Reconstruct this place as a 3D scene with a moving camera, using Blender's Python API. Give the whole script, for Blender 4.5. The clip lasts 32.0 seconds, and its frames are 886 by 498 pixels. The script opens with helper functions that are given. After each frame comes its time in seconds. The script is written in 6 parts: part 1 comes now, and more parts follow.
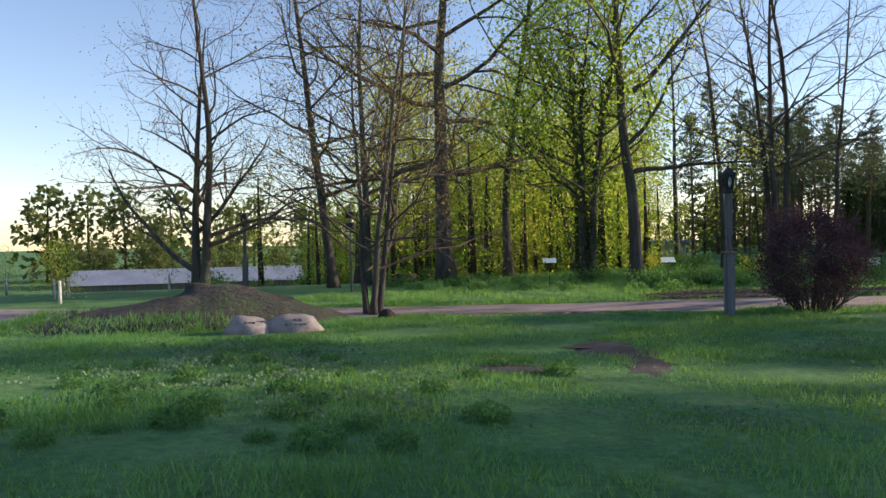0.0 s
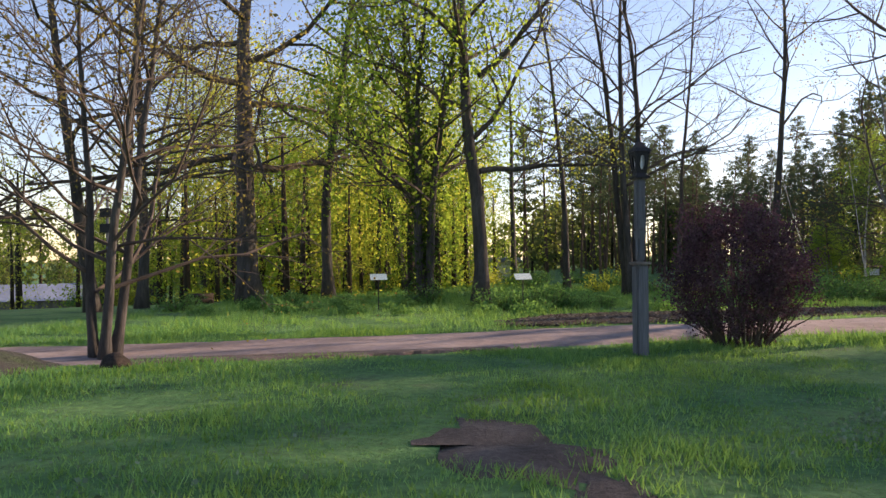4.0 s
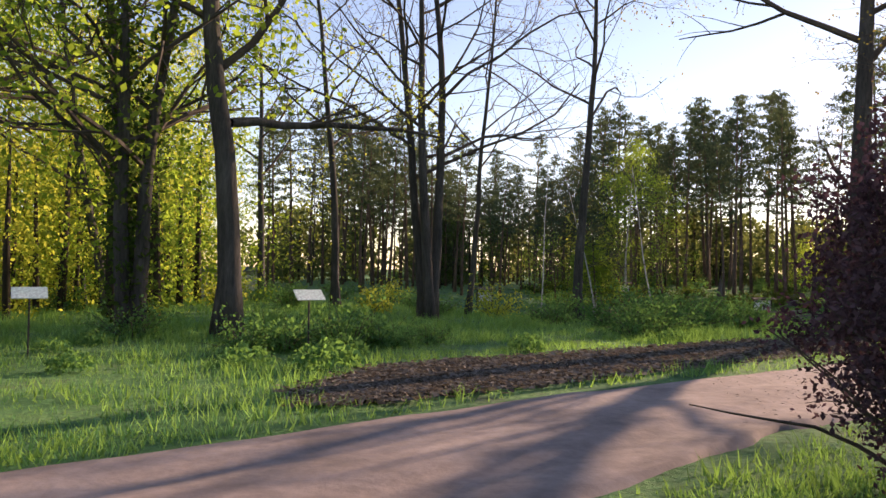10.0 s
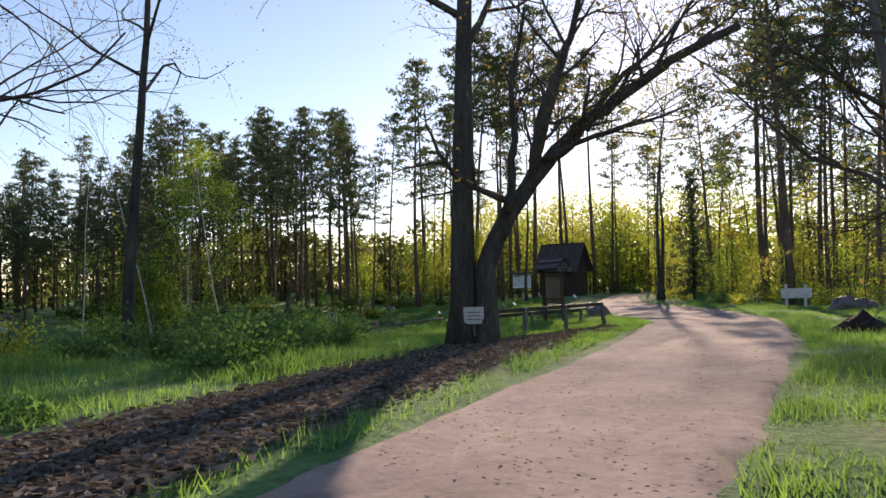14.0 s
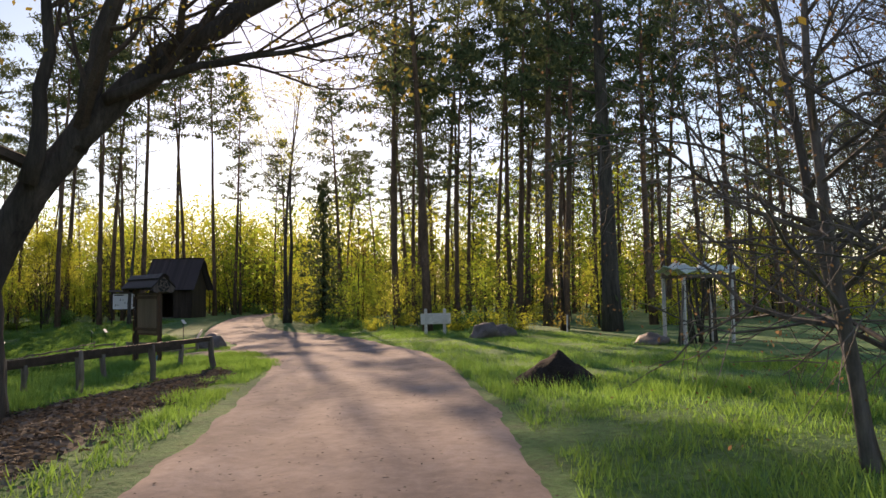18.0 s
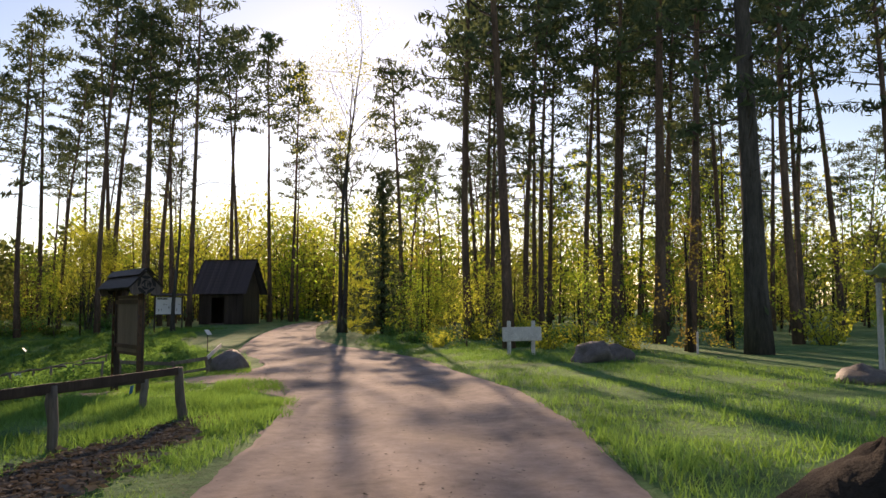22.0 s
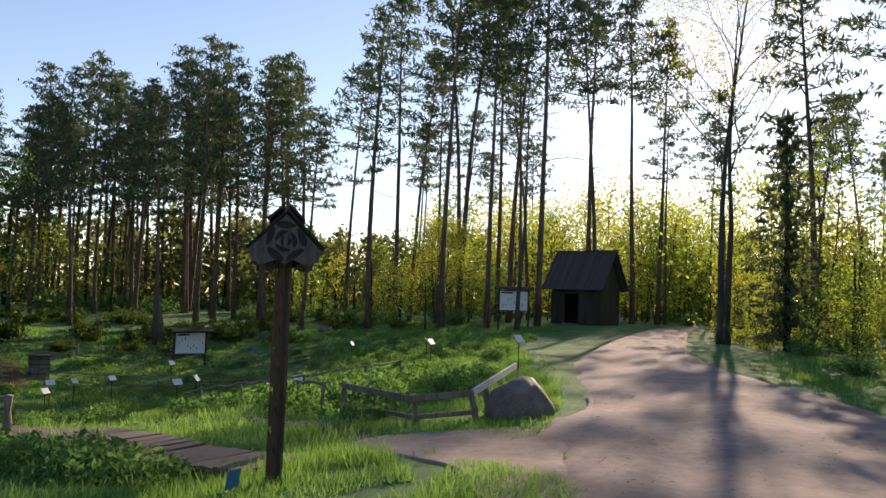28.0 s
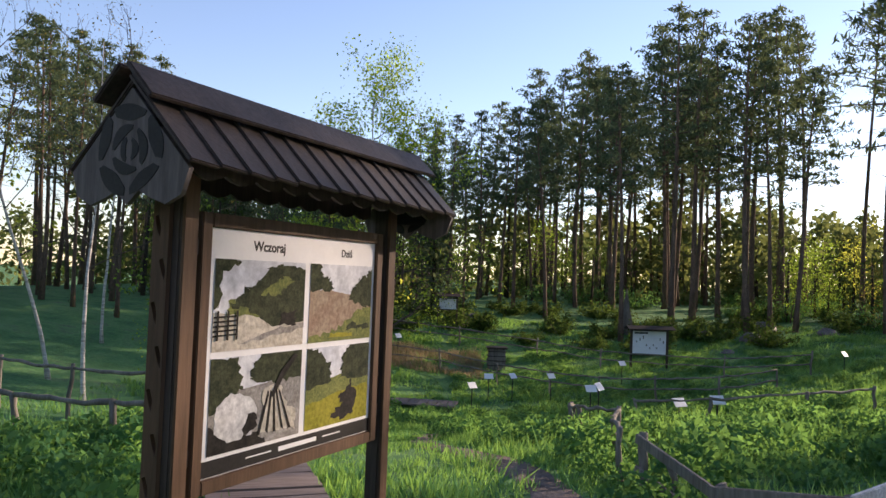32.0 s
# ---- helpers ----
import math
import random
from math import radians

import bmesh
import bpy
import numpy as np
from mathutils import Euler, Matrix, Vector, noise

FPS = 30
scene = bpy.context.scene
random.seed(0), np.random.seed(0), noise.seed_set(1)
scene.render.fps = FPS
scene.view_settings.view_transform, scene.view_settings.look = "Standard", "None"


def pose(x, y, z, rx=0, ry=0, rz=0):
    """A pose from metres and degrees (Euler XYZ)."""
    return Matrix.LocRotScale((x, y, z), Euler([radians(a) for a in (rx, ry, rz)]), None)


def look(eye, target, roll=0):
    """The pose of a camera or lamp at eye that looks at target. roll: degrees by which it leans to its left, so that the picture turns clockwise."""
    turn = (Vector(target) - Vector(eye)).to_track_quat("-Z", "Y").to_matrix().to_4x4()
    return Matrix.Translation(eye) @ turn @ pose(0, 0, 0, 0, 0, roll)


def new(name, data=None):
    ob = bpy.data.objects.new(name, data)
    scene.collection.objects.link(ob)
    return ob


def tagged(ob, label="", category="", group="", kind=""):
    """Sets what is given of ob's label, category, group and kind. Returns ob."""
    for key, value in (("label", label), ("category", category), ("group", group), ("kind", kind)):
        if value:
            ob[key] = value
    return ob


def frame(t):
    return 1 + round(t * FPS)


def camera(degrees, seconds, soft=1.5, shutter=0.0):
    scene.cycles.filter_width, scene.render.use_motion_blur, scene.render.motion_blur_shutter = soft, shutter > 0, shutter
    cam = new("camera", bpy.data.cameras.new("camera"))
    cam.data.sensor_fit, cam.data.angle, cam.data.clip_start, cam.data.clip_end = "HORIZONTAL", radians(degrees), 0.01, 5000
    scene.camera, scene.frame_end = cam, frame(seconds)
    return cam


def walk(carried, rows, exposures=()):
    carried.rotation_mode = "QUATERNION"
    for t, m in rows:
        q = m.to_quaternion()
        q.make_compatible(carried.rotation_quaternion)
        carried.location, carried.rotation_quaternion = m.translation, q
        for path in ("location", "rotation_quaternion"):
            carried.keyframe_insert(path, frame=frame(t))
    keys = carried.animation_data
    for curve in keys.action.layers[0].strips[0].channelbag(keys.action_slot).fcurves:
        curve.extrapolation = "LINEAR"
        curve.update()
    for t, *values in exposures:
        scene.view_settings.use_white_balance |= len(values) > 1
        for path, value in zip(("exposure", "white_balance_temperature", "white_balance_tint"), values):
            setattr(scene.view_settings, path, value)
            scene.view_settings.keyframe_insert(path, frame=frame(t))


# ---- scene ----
cam = camera(61.0, 32.0)
PATH = [
    (0, (1.663, 0.351, 2.063), (0.903, 2.2, 2.037), -1.0),
    (0.5, (1.448, 1.069, 2.018), (0.8, 2.961, 2.0), -0.6),
    (1, (1.268, 1.854, 1.989), (0.712, 3.775, 1.976), -0.4),
    (1.5, (0.937, 2.644, 1.951), (0.459, 4.586, 1.945), -0.1),
    (2, (0.632, 3.472, 1.898), (0.2, 5.425, 1.897), 0.1),
    (2.5, (0.444, 4.374, 1.853), (0.024, 6.33, 1.861), 0.2),
    (4.5, (-0.291, 7.695, 1.75), (-0.502, 9.684, 1.772), -0.2),
    (5, (-0.464, 8.679, 1.712), (-0.539, 10.677, 1.739), 0.3),
    (5.5, (-0.592, 9.497, 1.661), (-0.592, 11.497, 1.694), 0.4),
    (6, (-0.8, 10.339, 1.648), (-0.73, 12.337, 1.682), 0.5),
    (6.5, (-1.003, 11.141, 1.62), (-0.886, 13.138, 1.657), 0.6),
    (7, (-1.159, 12.005, 1.63), (-0.995, 13.998, 1.669), 0.7),
    (7.5, (-1.292, 12.872, 1.665), (-1.097, 14.862, 1.704), 0.5),
    (8, (-1.383, 13.696, 1.677), (-1.174, 15.684, 1.719), 0.5),
    (8.5, (-1.503, 14.575, 1.674), (-1.244, 16.558, 1.719), 0.8),
    (9, (-1.592, 15.337, 1.645), (-1.303, 17.315, 1.691), 0.7),
    (9.5, (-1.642, 16.146, 1.653), (-1.308, 18.118, 1.7), 0.7),
    (10, (-1.66, 16.844, 1.622), (-1.276, 18.806, 1.675), 0.9),
    (10.5, (-1.599, 17.558, 1.602), (-1.117, 19.499, 1.661), 0.5),
    (11, (-1.49, 18.247, 1.572), (-0.846, 20.14, 1.64), 0.2),
    (11.5, (-1.324, 18.949, 1.56), (-0.578, 20.803, 1.639), 0.1),
    (12, (-1.056, 19.65, 1.536), (-0.265, 21.485, 1.622), 0.0),
    (12.5, (-0.769, 20.292, 1.478), (0.162, 22.059, 1.571), -0.4),
    (13, (-0.371, 21.012, 1.427), (0.723, 22.683, 1.528), -0.5),
    (13.5, (0.06, 21.572, 1.408), (1.277, 23.157, 1.506), -0.9),
    (14, (0.581, 22.197, 1.398), (1.962, 23.641, 1.497), -1.3),
    (14.5, (1.167, 22.793, 1.376), (2.706, 24.066, 1.482), -1.5),
    (15, (1.818, 23.433, 1.457), (3.467, 24.56, 1.561), -1.1),
    (15.5, (2.637, 23.917, 1.444), (4.373, 24.904, 1.555), -1.4),
    (17.5, (5.854, 25.532, 1.636), (7.744, 26.173, 1.758), -1.2),
    (18, (6.715, 26.002, 1.591), (8.61, 26.628, 1.72), -0.9),
    (18.5, (7.513, 26.459, 1.601), (9.413, 27.069, 1.734), -0.8),
    (19, (8.344, 26.865, 1.61), (10.249, 27.458, 1.75), -0.8),
    (19.5, (9.188, 27.274, 1.614), (11.092, 27.869, 1.759), -0.6),
    (20, (10.034, 27.709, 1.565), (11.891, 28.438, 1.713), -0.0),
    (20.5, (10.844, 28.048, 1.555), (12.68, 28.827, 1.703), 0.0),
    (21, (11.754, 28.41, 1.55), (13.588, 29.194, 1.699), -0.1),
    (21.5, (12.727, 28.74, 1.587), (14.561, 29.525, 1.737), -0.1),
    (22, (13.673, 29.123, 1.634), (15.505, 29.911, 1.784), -0.2),
    (22.5, (14.681, 29.55, 1.632), (16.505, 30.354, 1.784), -0.1),
    (23, (15.536, 30.048, 1.63), (17.296, 30.985, 1.783), 0.5),
    (23.5, (16.336, 30.47, 1.657), (18.032, 31.52, 1.809), 0.8),
    (24, (17.079, 30.986, 1.652), (18.702, 32.144, 1.802), 1.1),
    (24.5, (17.88, 31.544, 1.626), (19.479, 32.736, 1.776), 1.0),
    (25, (18.478, 32.071, 1.593), (20.066, 33.277, 1.744), 1.1),
    (25.5, (19.308, 32.63, 1.581), (20.837, 33.91, 1.729), 1.3),
    (27.5, (22.072, 34.541, 1.597), (23.376, 36.051, 1.733), 1.7),
    (28, (22.885, 34.917, 1.587), (24.138, 36.469, 1.722), 1.9),
    (28.5, (23.42, 35.325, 1.596), (24.577, 36.951, 1.726), 1.9),
    (29, (24.093, 35.774, 1.583), (25.176, 37.45, 1.708), 1.9),
    (29.5, (24.774, 36.269, 1.54), (25.683, 38.046, 1.657), 2.3),
    (30, (25.413, 36.689, 1.568), (26.177, 38.534, 1.678), 2.0),
    (30.5, (26.004, 37.08, 1.584), (26.569, 38.996, 1.685), 2.2),
    (31, (26.596, 37.614, 1.6), (26.948, 39.581, 1.692), 2.1),
    (31.5, (27.177, 38.046, 1.623), (27.34, 40.038, 1.704), 2.2),
    (32, (27.711, 38.481, 1.622), (27.724, 40.48, 1.696), 2.2),
]
walk(cam, [(t, look(eye, target, roll)) for t, eye, target, roll in PATH], [(0, 0.62, 6800, 22), (2, 0.72, 7200, 28), (5, 0.85, 7500, 31), (9, 0.88, 7800, 32), (11, 0.7, 8000, 33), (13, 0.55, 7500, 29), (15, 0.45, 7100, 25), (18, 0.42, 8200, 28), (23, 0.36, 8200, 27), (28, 0.48, 7300, 23), (30, 0.66, 7100, 23), (32, 0.86, 7000, 27)])

# ---- light ----
SUN_AZ, SUN_EL = 30.3, 18.3
world = bpy.data.worlds.new("world")
scene.world = world
world.use_nodes = True
wn = world.node_tree
sky = wn.nodes.new("ShaderNodeTexSky")
sky.sky_type, sky.sun_disc = "NISHITA", False
sky.sun_elevation, sky.sun_rotation = radians(SUN_EL), radians(90 - SUN_AZ)
sky.air_density, sky.dust_density, sky.ozone_density = 1.0, 0.12, 2.4
wn.links.new(sky.outputs[0], wn.nodes["Background"].inputs[0])
wn.nodes["Background"].inputs[1].default_value = 0.145
sun_way = Vector((math.cos(radians(SUN_EL)) * math.cos(radians(SUN_AZ)), math.cos(radians(SUN_EL)) * math.sin(radians(SUN_AZ)), math.sin(radians(SUN_EL))))
sun_data = bpy.data.lights.new("sun", "SUN")
sun_data.energy, sun_data.angle, sun_data.color = 5.0, radians(0.6), (1.0, 0.86, 0.66)
sun = new("sun", sun_data)
sun.matrix_world = look((40, 60, 60), Vector((40, 60, 60)) - sun_way)


# ---- materials ----
def nodes_of(name):
    m = bpy.data.materials.new(name)
    m.use_nodes = True
    t = m.node_tree
    for n in list(t.nodes):
        t.nodes.remove(n)
    return m, t, t.nodes.new("ShaderNodeOutputMaterial")


def noise_at(t, scale, detail=4.0, rough=0.6, coords="Object", stretch=None):
    tc = t.nodes.new("ShaderNodeTexCoord")
    n = t.nodes.new("ShaderNodeTexNoise")
    n.inputs["Scale"].default_value, n.inputs["Detail"].default_value, n.inputs["Roughness"].default_value = scale, detail, rough
    if stretch:
        mp = t.nodes.new("ShaderNodeMapping")
        mp.inputs["Scale"].default_value = stretch
        t.links.new(tc.outputs[coords], mp.inputs[0])
        t.links.new(mp.outputs[0], n.inputs["Vector"])
    else:
        t.links.new(tc.outputs[coords], n.inputs["Vector"])
    return n.outputs["Fac"]


def ramp(t, fac, stops):
    r = t.nodes.new("ShaderNodeValToRGB")
    e = r.color_ramp.elements
    e[0].position, e[0].color = stops[0][0], (*stops[0][1], 1)
    e[1].position, e[1].color = stops[-1][0], (*stops[-1][1], 1)
    for p, c in stops[1:-1]:
        x = e.new(p)
        x.color = (*c, 1)
    t.links.new(fac, r.inputs[0])
    return r.outputs[0]


def mixed(t, fac, a, b, mode="MIX"):
    m = t.nodes.new("ShaderNodeMix")
    m.data_type, m.blend_type = "RGBA", mode
    if isinstance(fac, float):
        m.inputs[0].default_value = fac
    else:
        t.links.new(fac, m.inputs[0])
    t.links.new(a, m.inputs[6])
    t.links.new(b, m.inputs[7])
    return m.outputs[2]


def bump_of(t, height, strength, distance):
    b = t.nodes.new("ShaderNodeBump")
    b.inputs["Strength"].default_value, b.inputs["Distance"].default_value = strength, distance
    t.links.new(height, b.inputs["Height"])
    return b.outputs[0]


def surface(name, stops, scale, rough=0.85, fine=None, bump=0.4, bump_scale=None, dist=0.02, stretch=None, metal=0.0, coords="Object", grit=0.4):
    """A two-scale surface: broad tone from stops, fine grain multiplied in, relief."""
    m, t, out = nodes_of(name)
    p = t.nodes.new("ShaderNodeBsdfPrincipled")
    p.inputs["Roughness"].default_value, p.inputs["Metallic"].default_value = rough, metal
    p.inputs["Specular IOR Level"].default_value = 0.25
    broad = ramp(t, noise_at(t, scale, 5, 0.65, coords, stretch), stops)
    f = noise_at(t, fine or scale * 12, 4, 0.7, coords, stretch)
    grain = ramp(t, f, [(0.25, (1 - grit,) * 3), (0.75, (1 + grit,) * 3)])
    t.links.new(mixed(t, 1.0, broad, grain, "MULTIPLY"), p.inputs["Base Color"])
    h = noise_at(t, bump_scale or scale * 8, 5, 0.7, coords, stretch)
    t.links.new(bump_of(t, h, bump, dist), p.inputs["Normal"])
    t.links.new(p.outputs[0], out.inputs[0])
    return m


def leafy(name, dark, light, through_light, share=0.45, rand=0.5, patch=None):
    """Thin leaves: diffuse and translucent, each leaf a little different."""
    m, t, out = nodes_of(name)
    g = t.nodes.new("ShaderNodeNewGeometry")
    oi = t.nodes.new("ShaderNodeObjectInfo")
    col = ramp(t, g.outputs["Random Per Island"], [(0.0, dark), (1.0, light)])
    tint = ramp(t, oi.outputs["Random"], [(0.0, (1 - rand * 0.5, 1 - rand * 0.4, 1 - rand * 0.5)), (1.0, (1.0, 1.0, 1.0))])
    d = t.nodes.new("ShaderNodeBsdfDiffuse")
    tr = t.nodes.new("ShaderNodeBsdfTranslucent")
    shade = mixed(t, 1.0, col, tint, "MULTIPLY")
    if patch:
        shade = mixed(t, 1.0, shade, ramp(t, noise_at(t, patch, 4, 0.6), [(0.32, (0.42, 0.6, 0.5)), (0.5, (1.0, 1.0, 1.0)), (0.66, (1.8, 1.5, 1.7))]), "MULTIPLY")
    t.links.new(shade, d.inputs[0])
    c2 = ramp(t, g.outputs["Random Per Island"], [(0.0, tuple(v * 0.6 for v in through_light)), (1.0, through_light)])
    t.links.new(c2, tr.inputs[0])
    mx = t.nodes.new("ShaderNodeMixShader")
    mx.inputs[0].default_value = share
    t.links.new(d.outputs[0], mx.inputs[1])
    t.links.new(tr.outputs[0], mx.inputs[2])
    t.links.new(mx.outputs[0], out.inputs[0])
    return m


M = {}
M["ground"] = surface("meadow_ground", [(0.28, (0.035, 0.105, 0.04)), (0.45, (0.06, 0.17, 0.052)), (0.57, (0.1, 0.22, 0.07)), (0.72, (0.1, 0.13, 0.07))], 0.6, 0.95, fine=9, bump=0.9, bump_scale=6, dist=0.08)
M["litter"] = surface("leaf_litter", [(0.3, (0.05, 0.042, 0.036)), (0.55, (0.1, 0.085, 0.073)), (0.75, (0.16, 0.138, 0.12))], 1.2, 0.95, fine=16, bump=1.0, bump_scale=14, dist=0.05)
M["road"] = surface("sandy_track", [(0.3, (0.16, 0.127, 0.114)), (0.5, (0.275, 0.217, 0.196)), (0.7, (0.35, 0.285, 0.26))], 0.45, 0.95, fine=5, bump=0.4, bump_scale=5, dist=0.03, grit=0.22)
M["soil"] = surface("dark_soil", [(0.3, (0.02, 0.016, 0.012)), (0.7, (0.06, 0.046, 0.036))], 2.0, 0.95, fine=20, bump=1.0, bump_scale=12, dist=0.05)
M["bark"] = surface("grey_bark", [(0.3, (0.04, 0.036, 0.031)), (0.55, (0.082, 0.074, 0.064)), (0.75, (0.13, 0.12, 0.105))], 3.0, 0.95, fine=18, bump=1.0, bump_scale=16, dist=0.03, stretch=(1, 1, 0.18))
M["bark_brown"] = surface("brown_bark", [(0.3, (0.024, 0.018, 0.014)), (0.7, (0.075, 0.058, 0.042))], 3.0, 0.95, fine=18, bump=1.0, bump_scale=16, dist=0.03, stretch=(1, 1, 0.18))
M["pine_bark"] = surface("pine_bark", [(0.3, (0.07, 0.048, 0.036)), (0.55, (0.15, 0.1, 0.072)), (0.75, (0.22, 0.145, 0.1))], 2.5, 0.95, fine=14, bump=1.0, bump_scale=10, dist=0.03, stretch=(1, 1, 0.3))
M["birch_bark"] = surface("birch_bark", [(0.3, (0.1, 0.09, 0.08)), (0.45, (0.4, 0.38, 0.35)), (0.75, (0.55, 0.53, 0.5))], 2.0, 0.8, fine=8, bump=0.5, bump_scale=10, dist=0.01, stretch=(0.4, 0.4, 3.0))
M["pale_bark"] = surface("pale_grey_bark", [(0.3, (0.09, 0.085, 0.078)), (0.55, (0.17, 0.16, 0.15)), (0.75, (0.26, 0.25, 0.235))], 3.0, 0.9, fine=18, bump=0.8, bump_scale=16, dist=0.01, stretch=(1, 1, 0.25))
M["plywood"] = surface("tan_plywood", [(0.3, (0.17, 0.12, 0.08)), (0.7, (0.27, 0.2, 0.135))], 2.0, 0.7, fine=30, bump=0.2, bump_scale=26, dist=0.003, stretch=(1, 1, 0.1), grit=0.15)
M["gable_wood"] = surface("greyed_brown_wood", [(0.3, (0.085, 0.068, 0.062)), (0.7, (0.16, 0.135, 0.125))], 3.0, 0.65, fine=35, bump=0.5, bump_scale=30, dist=0.004, stretch=(1, 1, 0.1))
M["straw"] = leafy("dry_reed", (0.22, 0.17, 0.1), (0.42, 0.34, 0.22), (0.5, 0.38, 0.2), 0.35)
M["twig"] = surface("twig_bark", [(0.3, (0.055, 0.043, 0.034)), (0.7, (0.12, 0.095, 0.074))], 4.0, 0.9, bump=0.2)
M["needles"] = leafy("pine_needles", (0.05, 0.078, 0.05), (0.125, 0.17, 0.105), (0.18, 0.23, 0.1), 0.4)
M["spring"] = leafy("spring_leaves", (0.14, 0.2, 0.025), (0.27, 0.33, 0.045), (0.78, 0.82, 0.12), 0.62, 0.35)
M["fresh"] = leafy("fresh_leaves", (0.06, 0.13, 0.025), (0.14, 0.25, 0.05), (0.46, 0.66, 0.08), 0.58, 0.35)
M["ivy"] = leafy("ivy_leaves", (0.03, 0.06, 0.018), (0.08, 0.13, 0.035), (0.16, 0.25, 0.05), 0.4)
M["bud"] = leafy("brown_buds", (0.11, 0.085, 0.035), (0.22, 0.18, 0.06), (0.46, 0.38, 0.09), 0.48)
M["red_bud"] = leafy("reddish_buds", (0.11, 0.085, 0.06), (0.22, 0.16, 0.1), (0.34, 0.22, 0.11), 0.4)
M["purple"] = leafy("purple_leaves", (0.06, 0.04, 0.05), (0.17, 0.115, 0.13), (0.15, 0.07, 0.085), 0.35)
M["grass"] = leafy("grass_blades", (0.045, 0.165, 0.065), (0.12, 0.3, 0.145), (0.33, 0.6, 0.11), 0.5, patch=0.55)
M["herb"] = leafy("herb_leaves", (0.03, 0.11, 0.05), (0.1, 0.24, 0.11), (0.24, 0.48, 0.1), 0.44)
M["dry"] = leafy("dead_leaves", (0.07, 0.062, 0.054), (0.27, 0.242, 0.215), (0.2, 0.16, 0.12), 0.2)
M["stone"] = surface("pink_granite", [(0.3, (0.2, 0.17, 0.155)), (0.55, (0.3, 0.26, 0.24)), (0.75, (0.4, 0.35, 0.32))], 2.5, 0.8, fine=40, bump=0.7, bump_scale=18, dist=0.02)
M["stone_dark"] = surface("brown_granite", [(0.3, (0.1, 0.085, 0.075)), (0.55, (0.17, 0.148, 0.135)), (0.75, (0.27, 0.24, 0.22))], 2.5, 0.6, fine=40, bump=0.8, bump_scale=16, dist=0.025)
M["shingle"] = surface("weathered_shingle", [(0.3, (0.045, 0.037, 0.042)), (0.7, (0.11, 0.092, 0.1))], 2.0, 0.7, fine=14, bump=0.8, bump_scale=12, dist=0.01, stretch=(1, 0.15, 0.15))
M["post_paint"] = surface("weathered_grey_wood", [(0.3, (0.075, 0.08, 0.085)), (0.7, (0.16, 0.17, 0.175))], 3.0, 0.8, fine=40, bump=0.7, bump_scale=30, dist=0.006, stretch=(1, 1, 0.06))
M["black"] = surface("black_iron", [(0.3, (0.012, 0.012, 0.013)), (0.7, (0.03, 0.03, 0.03))], 8.0, 0.5, bump=0.2)
M["dark_wood"] = surface("dark_stained_wood", [(0.3, (0.028, 0.02, 0.016)), (0.7, (0.075, 0.055, 0.045))], 3.0, 0.6, fine=35, bump=0.6, bump_scale=30, dist=0.004, stretch=(1, 1, 0.08))
M["brown_wood"] = surface("brown_stained_wood", [(0.3, (0.07, 0.038, 0.022)), (0.7, (0.14, 0.08, 0.048))], 3.0, 0.6, fine=35, bump=0.6, bump_scale=30, dist=0.004, stretch=(1, 1, 0.08))
M["old_wood"] = surface("old_grey_wood", [(0.3, (0.1, 0.09, 0.075)), (0.7, (0.25, 0.225, 0.19))], 3.0, 0.85, fine=30, bump=0.8, bump_scale=26, dist=0.006, stretch=(1, 1, 0.08))
M["white"] = surface("white_sheet", [(0.3, (0.74, 0.74, 0.75)), (0.7, (0.8, 0.8, 0.8))], 1.5, 0.5, bump=0.02, grit=0.04)
M["glass"] = surface("opal_glass", [(0.3, (0.75, 0.75, 0.72)), (0.7, (0.85, 0.85, 0.82))], 2.0, 0.15, bump=0.02)
M["whitewash"] = surface("whitewash", [(0.3, (0.5, 0.49, 0.46)), (0.7, (0.68, 0.67, 0.63))], 3, 0.9)
M["sheet"] = surface("pale_green_sheet", [(0.3, (0.5, 0.64, 0.56)), (0.7, (0.72, 0.78, 0.72))], 2, 0.6, bump=0.3)
M["plank_brown"] = surface("worn_plank", [(0.3, (0.13, 0.1, 0.085)), (0.7, (0.24, 0.19, 0.16))], 3.0, 0.85, fine=30, bump=0.7, bump_scale=26, dist=0.004, stretch=(1, 0.08, 1))
M["blue"] = surface("blue_plastic", [(0.3, (0.02, 0.16, 0.35)), (0.7, (0.03, 0.2, 0.42))], 3, 0.5, bump=0.05)
M["ink"] = surface("black_print", [(0.3, (0.015, 0.014, 0.014)), (0.7, (0.025, 0.023, 0.023))], 5, 0.5, bump=0.03)
M["roof_glass"] = surface("greenhouse_roof", [(0.3, (0.16, 0.19, 0.24)), (0.7, (0.24, 0.28, 0.34))], 0.5, 0.4, bump=0.1)
M["far_green"] = leafy("far_leaves", (0.08, 0.105, 0.04), (0.15, 0.18, 0.075), (0.26, 0.3, 0.09), 0.42)
M["frost"] = leafy("clover_leaves", (0.12, 0.2, 0.12), (0.26, 0.35, 0.26), (0.2, 0.3, 0.12), 0.3)
M["mound"] = surface("mound_earth", [(0.3, (0.035, 0.035, 0.03)), (0.5, (0.065, 0.06, 0.055)), (0.66, (0.06, 0.085, 0.04)), (0.8, (0.09, 0.13, 0.05))], 0.9, 0.95, fine=9, bump=1.0, bump_scale=7, dist=0.1, grit=0.6)
